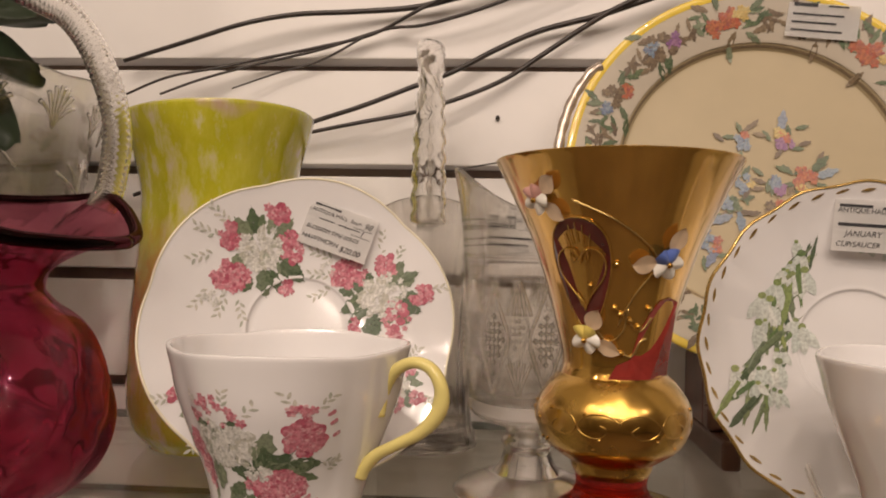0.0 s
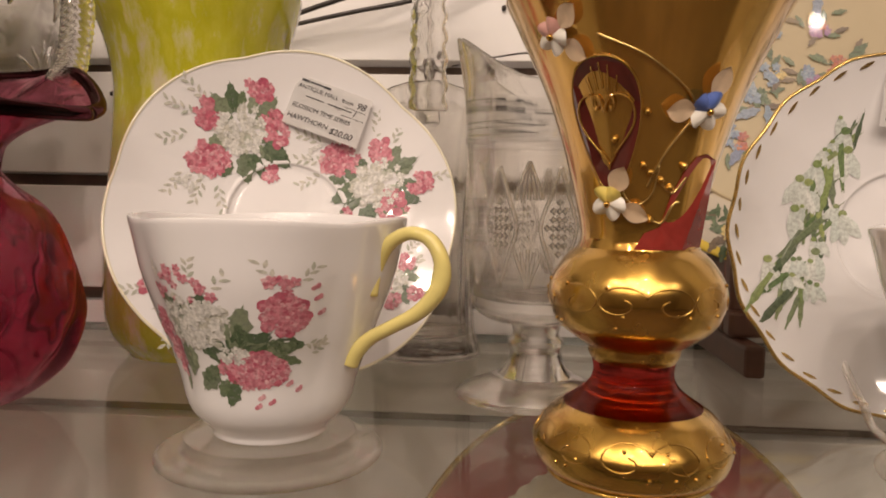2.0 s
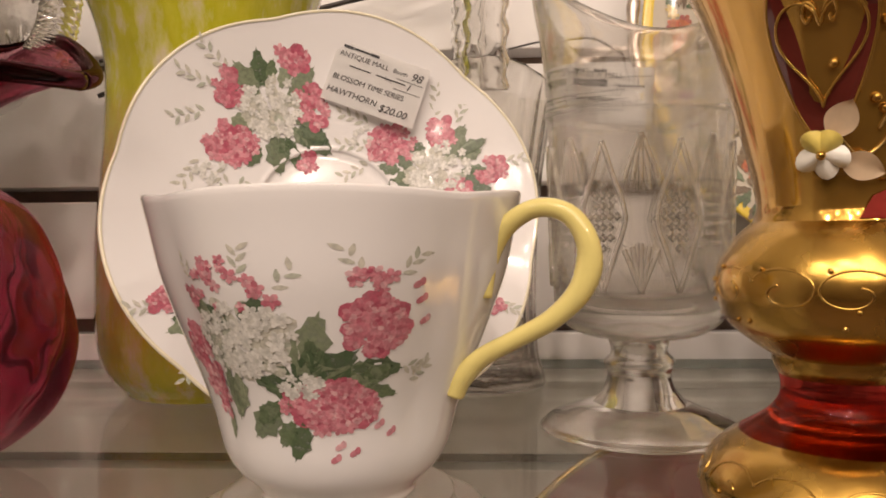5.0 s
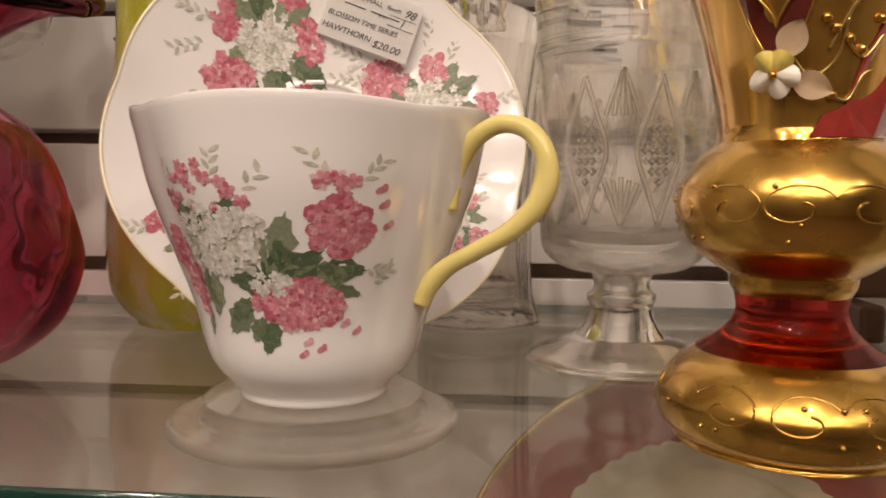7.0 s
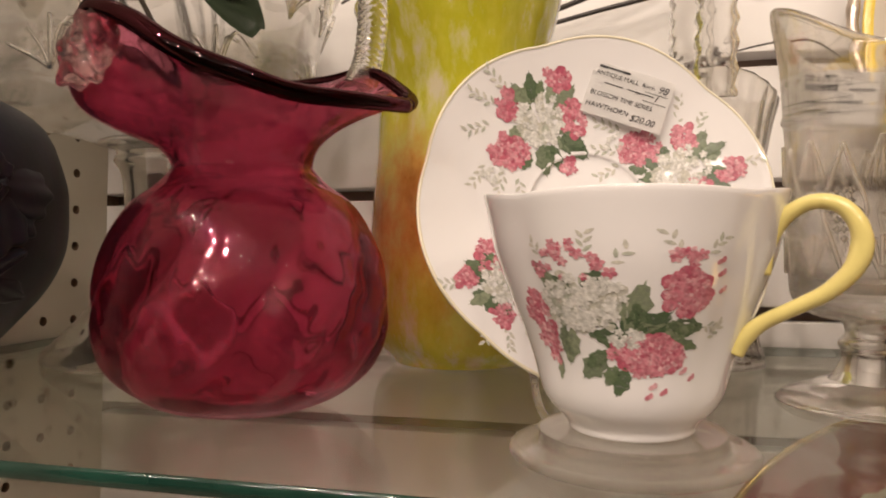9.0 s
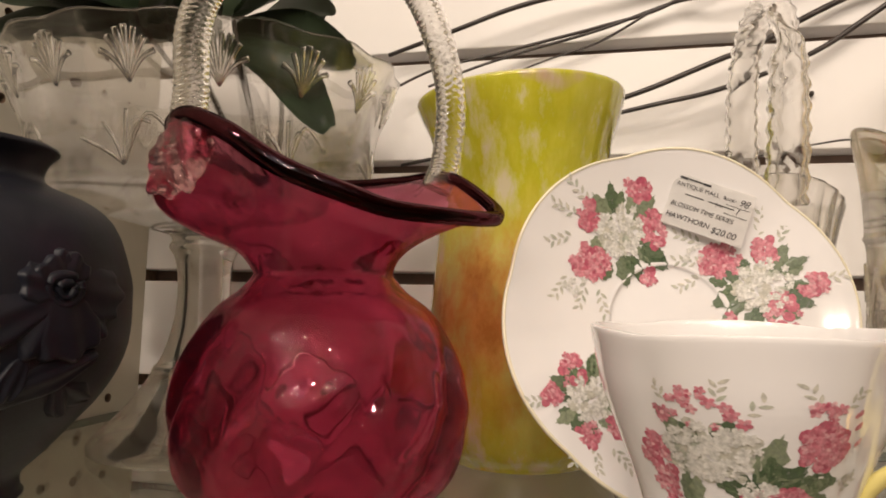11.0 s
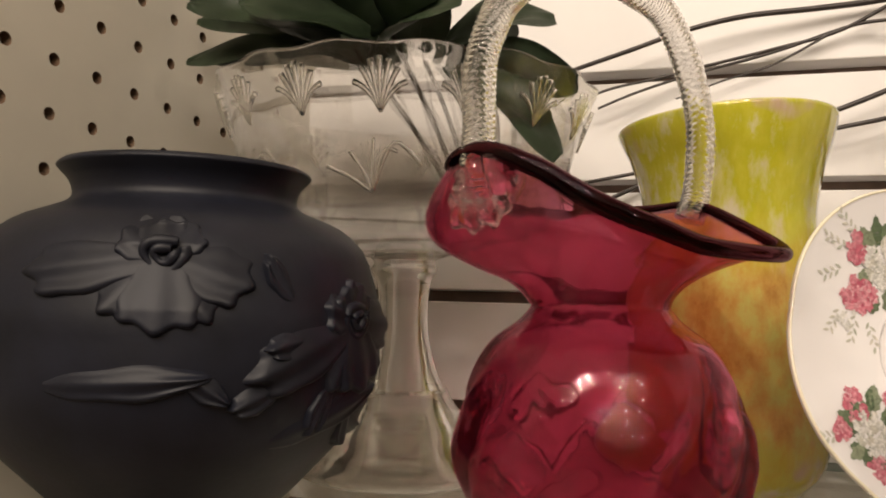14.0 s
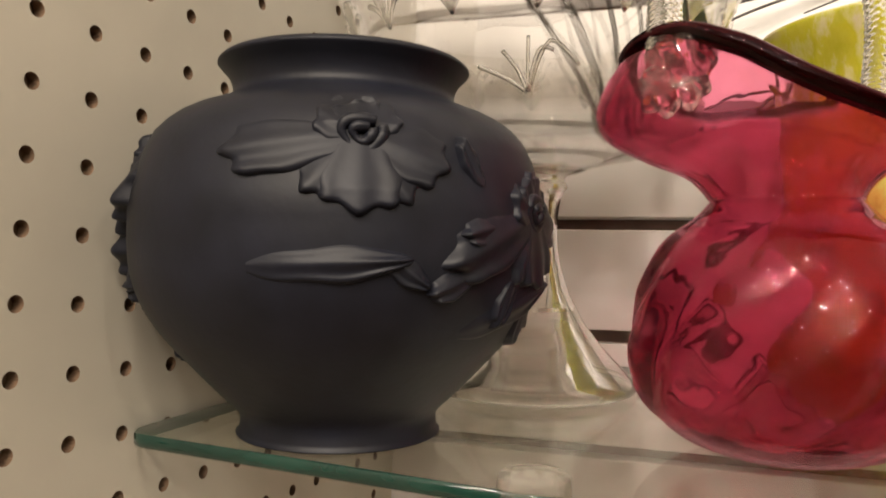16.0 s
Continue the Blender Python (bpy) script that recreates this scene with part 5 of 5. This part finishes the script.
# ---- crystal basket with upright loop handle ----
cb = thing("crystal_basket", (-0.0385, 0.4430, SZ), "cut crystal basket with a tall loop handle", "glass basket", 5)
part("body", shell([(0.0285, 0.0), (0.0305, 0.0020), (0.0298, 0.0065), (0.0275, 0.0140), (0.0265, 0.0300), (0.0270, 0.0600), (0.0290, 0.0900), (0.0330, 0.1150), (0.0365, 0.1290)], 0.0028, 0.010, 96, 80, lambda r, z, a: (r * (1 + 0.012 * math.cos(24 * a) * min(1, z / 0.01)), z + 0.012 * max(0, (z - 0.09) / 0.04) * math.sin(a) ** 2)), CUT, cb, "ribbed crystal body")
part("handle", tube([(0.0, -0.0365, 0.128), (0.0, -0.0420, 0.155), (0.0, -0.0435, 0.180), (0.0, -0.0400, 0.204), (0.0, -0.0270, 0.2235), (0.0, 0.0, 0.2320), (0.0, 0.0270, 0.2235), (0.0, 0.0400, 0.204), (0.0, 0.0435, 0.180), (0.0, 0.0420, 0.155), (0.0, 0.0365, 0.128)], lambda t: 0.0072 + 0.0022 * abs(t - 0.5) * 2, 16, 150, flat=0.55, twist=26, ripple=0.10, ripples=4), CUT, cb, "tall faceted crystal loop handle")

# ---- large serving plate with handles ----
BP = [(0.0005, 0.0030), (0.0500, 0.0030), (0.0800, 0.0034), (0.0845, 0.0048), (0.0880, 0.0085), (0.1020, 0.0130), (0.1140, 0.0160), (0.1186, 0.0168)]
PLATE_AT = upright(0.1643, 0.4829, 1.1943, 11, -3)
big = dish("serving_plate", PLATE_AT, BP, None, CREAM_CHINA, "cream china serving plate with floral rim, leaning on a stand", "plate", 0.004, 160)
part("rim_band", lathe([(0.0872, 0.0082), (0.0884, 0.0092), (0.1020, 0.0135), (0.1145, 0.0165), (0.1152, 0.0163)], 160, 16), IVORY_CHINA, big, "ivory rim band")
part("edge_band", lathe([(0.1146, 0.0167), (0.1170, 0.0175), (0.1192, 0.0174), (0.1198, 0.0160), (0.1186, 0.0140)], 160, 14), YELLOW_RIM, big, "bright yellow glazed edge")
part("well_line", lathe([(0.0848, 0.0056), (0.0856, 0.0066), (0.0864, 0.0074)], 160, 4), DARK_PRINT, big, "thin dark line round the well")
for q in (170, -10):
    pts = [((0.1186 + o) * math.cos(radians(q + w)), (0.1186 + o) * math.sin(radians(q + w)), 0.0165) for o, w in ((0.0, 25), (0.0035, 22), (0.0050, 15), (0.0058, 8), (0.0060, 0), (0.0058, -8), (0.0050, -15), (0.0035, -22), (0.0, -25))]
    part("plate_handle", tube(pts, lambda t: 0.0029 + 0.0006 * math.sin(t * 31) ** 2, 12, 80), SILVER_TRIM, big, "smooth silvered plate handle")


def plate_print(parent, surf, rnd):
    sets = {n: bmesh.new() for n in ("red", "blue", "purple", "green", "dark", "ochre")}
    col = {"red": RED_PRINT, "blue": BLUE_PRINT, "purple": PURPLE_PRINT, "green": LEAF_PRINT, "dark": DARK_PRINT, "ochre": OCHRE_DOT}

    def bunch(x, y, k, turn, kinds):
        for n, dx, dy, r, cnt in kinds:
            c, s = math.cos(turn), math.sin(turn)
            florets(sets[n], surf, x + k * (c * dx - s * dy), y + k * (s * dx + c * dy), r * k, cnt, 0.0030 * k, 0.0003, rnd)
        for j in range(7):
            a = turn + rnd.uniform(0, TAU)
            d = k * rnd.uniform(0.010, 0.020)
            leaves_print(sets["green" if j % 3 else "dark"], surf, [(x + d * math.cos(a), y + d * math.sin(a), 0.012 * k, 0.0045 * k, math.degrees(a) + rnd.uniform(-40, 40))], 0.0002, rnd)
    for j in range(14):
        a = radians(100 + j * 360 / 14)
        x, y = 0.1010 * math.cos(a), 0.1010 * math.sin(a)
        kinds = [[("red", 0, 0, 0.006, 16), ("ochre", 0.008, 0.003, 0.003, 5), ("red", -0.009, -0.003, 0.004, 8)], [("dark", 0, 0, 0.008, 18), ("purple", 0.008, 0.0, 0.004, 7), ("blue", -0.006, 0.003, 0.004, 6)], [("dark", 0, 0, 0.006, 10), ("red", 0.007, -0.004, 0.004, 7), ("blue", -0.009, 0, 0.003, 5)]][j % 3]
        bunch(x, y, 1.05, a - math.pi / 2, kinds)
        for sd in (-1, 1):
            b = a + sd * 0.17
            bx, by = 0.1010 * math.cos(b), 0.1010 * math.sin(b)
            for q in range(9):
                leaves_print(sets["dark" if j % 2 else "green"], surf, [(bx + rnd.uniform(-0.006, 0.006), by + rnd.uniform(-0.006, 0.006), 0.010, 0.0030, rnd.uniform(0, 360))], 0.0002, rnd)
    for x, y, k, kinds in ((-0.0106, 0.0208, 0.8, [("blue", 0, 0, 0.006, 14), ("red", 0.004, 0.007, 0.003, 5)]), (0.0150, 0.0220, 0.8, [("ochre", 0, 0.008, 0.004, 9), ("purple", 0, -0.002, 0.006, 18), ("red", 0.002, 0.004, 0.004, 8)]), (0.0260, -0.0010, 0.85, [("red", 0, 0, 0.008, 26), ("ochre", -0.004, -0.007, 0.003, 5)]), (0.0100, -0.0040, 0.8, [("blue", 0, 0, 0.0045, 12), ("purple", 0.001, -0.006, 0.0035, 8)]), (-0.0115, -0.0050, 0.85, [("blue", 0, 0, 0.007, 14), ("ochre", 0.006, -0.002, 0.003, 6)]), (-0.0160, -0.0190, 0.9, [("green", 0, 0, 0.005, 8), ("blue", -0.006, 0.003, 0.005, 8)]), (-0.0330, -0.0410, 0.9, [("blue", 0, 0, 0.008, 14), ("red", 0.006, -0.006, 0.004, 8)]), (0.0050, -0.0220, 0.9, [("dark", 0, 0, 0.005, 10), ("red", 0.008, 0, 0.004, 9)])):
        bunch(x, y, k, 0.3, kinds)
    for x, y, deg in ((0.015, 0.036, 80), (0.036, 0.008, 45), (0.040, 0.002, 20), (-0.022, -0.012, 120), (-0.024, -0.028, 200), (-0.040, -0.036, 190), (-0.030, -0.052, 240), (-0.012, -0.030, 100)):
        leaves_print(sets["green" if deg % 20 else "blue"], surf, [(x, y, 0.017, 0.0065, deg)], 0.0003, rnd)
    for n, bm in sets.items():
        part(n + "_print", bm, col[n], parent, "", False)


on_plate = saucer_surface(BP, None)
plate_print(big, lambda x, y, lift: on_plate(x, y, lift + 0.0009), random.Random(8))
bt = tag_sheet("price_tag", 0.042, 0.0215, PLATE_AT @ Matrix.Translation((0.0380, 0.0970, 0.0158)) @ Euler((radians(12), radians(-4), radians(-8.5))).to_matrix().to_4x4(), "white paper price tag on a serving plate")
part("printed_mark", bars(bmesh.new(), [(-0.018, 0.0085, 0.014, 0.0022), (0.002, 0.0090, 0.012, 0.0010), (-0.018, 0.0030, 0.030, 0.0012), (-0.018, -0.0020, 0.026, 0.0012), (-0.018, -0.0070, 0.030, 0.0012)]), INK, bt, "faded bars of writing", False)
ps = thing("plate_stand", (0.175, 0.455, SZ), "dark stained wooden plate stand", "stand")
for sx in (-1, 1):
    bm = bmesh.new()
    box(bm, sx * 0.048 - 0.005, sx * 0.048 + 0.005, -0.050, 0.045, 0.0, 0.016, 0.002)
    box(bm, sx * 0.048 - 0.005, sx * 0.048 + 0.005, -0.012, 0.030, 0.0155, 0.0555, 0.002)
    box(bm, sx * 0.048 - 0.005, sx * 0.048 + 0.005, -0.022, -0.011, 0.0155, 0.0660, 0.002)
    part("foot", bm, DARK_WOOD, ps, smooth=False)
    part("upright", tube([(sx * 0.048, 0.028, 0.010), (sx * 0.040, 0.040, 0.070), (sx * 0.020, 0.048, 0.120)], 0.0045, 8, 16), DARK_WOOD, ps)
part("crossbar", box(bmesh.new(), -0.055, 0.055, -0.030, -0.018, 0.0165, 0.030, 0.002), DARK_WOOD, ps, smooth=False)

# ---- snowdrop saucer, cup and stand ----
GS_AT = upright(0.1635, 0.3540, 1.1045, 5, -2)


def gs_lobes(r, z, a):
    k = min(max((r - 0.05) / 0.02, 0), 1)
    return r * (1 + 0.010 * k * math.cos(16 * a)), z


gs = dish("saucer", GS_AT, SAUCER, gs_lobes, PORCELAIN, "white china saucer with snowdrop print and gilt scalloped rim", "saucer")
part("rim_line", lathe([(0.0714, 0.0188), (0.0720, 0.0192), (0.0728, 0.0185), (0.0725, 0.0174)], 128, 8, gs_lobes), GOLD_LINE, gs, "gilt scalloped rim")
dashes = bmesh.new()
gsurf = saucer_surface(SAUCER, None)
for k in range(40):
    a = k / 40 * TAU
    petal(dashes, gsurf, 0.0688 * math.cos(a), 0.0688 * math.sin(a), 0.0032, 0.0007, a + math.pi / 2 + 0.2, 0.0004, 8, 0.5)
tagged(part("dash_print", dashes, GOLD_LINE, gs, "", False), kind="stuff")


def snowdrops(parent, surf, places, rnd):
    drop, grass, dark = bmesh.new(), bmesh.new(), bmesh.new()
    for x, y, turn, k in places:
        for j in range(15):
            g = turn + rnd.uniform(-35, 35)
            d = rnd.uniform(-0.022, 0.022) * k
            px, py = x + d * math.cos(radians(turn)) + rnd.uniform(-0.005, 0.005), y + d * math.sin(radians(turn)) + rnd.uniform(-0.003, 0.003)
            leaves_print(grass if j % 3 else dark, surf, [(px, py, rnd.uniform(0.012, 0.026) * k, 0.0028 * k, g)], 0.00015, rnd)
        for j in range(9):
            d = rnd.uniform(-0.020, 0.020) * k
            px, py = x + d * math.cos(radians(turn)) + rnd.uniform(-0.008, 0.008) * k, y + d * math.sin(radians(turn)) + rnd.uniform(-0.006, 0.006) * k
            for q in (-28, 0, 28):
                b = radians(-90 + q + rnd.uniform(-25, 25))
                petal(drop, surf, px + 0.0028 * k * math.cos(b), py + 0.0028 * k * math.sin(b), 0.0042 * k, 0.0019 * k, b, 0.00035 + 0.0001 * (j % 4), 9, 0.55)
            petal(grass, surf, px, py + 0.0012 * k, 0.0013 * k, 0.0010 * k, 0, 0.0009)
    part("leaf_print", grass, GRASS_PRINT, parent, "fresh green printed blades", False)
    part("shade_leaf_print", dark, LEAF_PRINT, parent, "dark green printed blades", False)
    part("snowdrop_print", drop, SNOWDROP, parent, "white printed snowdrops", False)


snowdrops(gs, gsurf, [(-0.0400, 0.0050, 66, 1.6), (-0.0375, -0.0080, 75, 1.0), (0.0160, 0.0430, -20, 0.8), (0.044, -0.010, 100, 1.0), (-0.0310, 0.0270, 60, 0.8)], random.Random(21))
gt = tag_sheet("price_tag", 0.034, 0.023, GS_AT @ Matrix.Translation((0.0030, 0.0530, 0.0150)) @ Euler((radians(8), 0, radians(-3))).to_matrix().to_4x4(), "white paper price tag with handwriting on a saucer")
part("printed_mark", bars(bmesh.new(), [(-0.0150, 0.0080, 0.0140, 0.0012), (0.0030, 0.0075, 0.0110, 0.0010), (-0.0150, -0.0004, 0.0250, 0.0014)]), INK, gt, "faded bars of writing", False)
words("ANTIQUE HALL", 0.0030, (-0.0155, 0.0050, 0.0004), gt, INK)
words("JANUARY", 0.0036, (-0.0120, -0.0055, 0.0004), gt, INK, slant=0.2)
words("CUP/SAUCER", 0.0032, (-0.0155, -0.0100, 0.0004), gt, INK, slant=0.2)
g_cup = china_cup("teacup", (0.1560, 0.268, SZ + STAND_H + 0.0005), 0, "white china teacup with faint snowdrop print", PORCELAIN, [(x, y, z) for x, y, z in HANDLE], GOLD_LINE)
snowdrops(g_cup, cup_surface(CUP_PROFILE, cup_lobes), [(-0.006, 0.036, 70, 0.8)], random.Random(33))
g_stand = cup_stand("cup_stand", (0.1560, 0.268, SZ))

# ---- plum china plate stood on edge on the shelf below, seen through the glass ----
PLUM = plain("plum_glaze", (0.27, 0.055, 0.06), 0.3, vary=0.25, scale=40, coat=0.3)
PLUM_R = 0.1100
PLUM_AT = upright(0.0640, 0.4050, 0.9070, 20)
PLUM_PROFILE = [(0.0005, 0.0030), (0.0500, 0.0030), (0.0640, 0.0036), (0.0700, 0.0062), (0.0900, 0.0105), (PLUM_R - 0.0006, 0.0140)]
plum = dish("china_plate", PLUM_AT, PLUM_PROFILE, None, PLUM, "plum china plate with gilt rim, stood upright below glass", "plate", 0.003, 128)
part("gilt_rim", lathe([(PLUM_R - 0.0020, 0.0139), (PLUM_R - 0.0004, 0.0152), (PLUM_R + 0.0010, 0.0140), (PLUM_R + 0.0002, 0.0122)], 128, 8), GOLD_LINE, plum, "thin gilt rim")
part("scalloped_centre", lathe([(0.0005, 0.0038), (0.0500, 0.0038), (0.0640, 0.0046), (0.0690, 0.0064), (0.0760, 0.0082), (0.0764, 0.0078)], 288, 30, lambda r, z, a: (r * (1 + 0.022 * abs(math.sin(26 * a)) * (1 if r > 0.070 else 0)), z)), IVORY_CHINA, plum, "cream centre with a toothed edge")

# ---- clear clip on the front edge of the shelf ----
clip = thing("shelf_clip", (-0.2960, SY0 + 0.010, SZ), "clear plastic bumper clip on the glass shelf edge", "clip")
part("body", lathe([(0.0005, -0.0105), (0.0085, -0.0105), (0.0112, -0.0080), (0.0116, 0.0010), (0.0098, 0.0042), (0.0005, 0.0050)], 40, 28), ACRYLIC, clip)

# ---- black wire branches on the wall ----
RUNS = [([(-0.2605, 1.2861), (-0.2147, 1.2982), (-0.1752, 1.3102), (-0.1398, 1.3181), (-0.1006, 1.3220), (-0.0618, 1.3259), (-0.0349, 1.3310), (0.02, 1.345), (0.09, 1.372)], 0.0019),
        ([(-0.2551, 1.2609), (-0.2255, 1.2730), (-0.1899, 1.2811), (-0.1663, 1.2883), (-0.1233, 1.2983), (-0.0846, 1.3074), (-0.0463, 1.3259), (0.02, 1.355)], 0.0011),
        ([(-0.2309, 1.2610), (-0.2054, 1.2723), (-0.1701, 1.2843), (-0.1233, 1.2963), (-0.0769, 1.3101), (-0.0460, 1.3121), (0.0073, 1.3277), (0.08, 1.36)], 0.0011),
        ([(-0.1821, 1.2665), (-0.1541, 1.2784), (-0.1230, 1.2884), (-0.0923, 1.3042)], 0.0007),
        ([(-0.2510, 1.1920), (-0.2220, 1.2035), (-0.1750, 1.2250), (-0.1272, 1.2421), (-0.0906, 1.2533), (-0.0564, 1.2671), (-0.0298, 1.2789), (0.0003, 1.2965), (0.0303, 1.3101), (0.0678, 1.3190), (0.0975, 1.3274), (0.15, 1.345)], 0.0018),
        ([(-0.2510, 1.2120), (-0.1750, 1.2250), (-0.1269, 1.2355), (-0.0903, 1.2424), (-0.0559, 1.2497), (-0.0181, 1.2635), (0.0082, 1.2771), (0.0306, 1.2926), (0.0604, 1.3120), (0.0864, 1.3255), (0.14, 1.348)], 0.0016),
        ([(-0.030, 1.211), (0.000, 1.216), (0.022, 1.217), (0.040, 1.208)], 0.0006)]
branches = thing("wire_branches", (0, 0, 0), "black twig branches fixed to a white slatted wall", "wall decoration")
branches.matrix_basis = LEAN_BACK
for k, (run, r) in enumerate(RUNS):
    pts = [(x, WALL - 0.014 - 0.006 * math.sin(i * 0.9 + k), z) for i, (x, z) in enumerate(run)]
    part("twig", tube(pts, lambda t, r=r: r * (0.75 + 0.5 * t), 8, 60), TWIG, branches)
nail = thing("nail", (0.0016, WALL, 1.2506), "small dark nail in the white wall", "nail")
nail.matrix_basis = LEAN_BACK @ Matrix.Translation((0.0016, WALL, 1.2506))
bm = bmesh.new()
bmesh.ops.create_cone(bm, cap_ends=True, segments=12, radius1=0.0016, radius2=0.0014, depth=0.004, matrix=Matrix.Translation((0, -0.0015, 0)) @ Euler((math.pi / 2, 0, 0)).to_matrix().to_4x4())
part("head", bm, TWIG, nail)
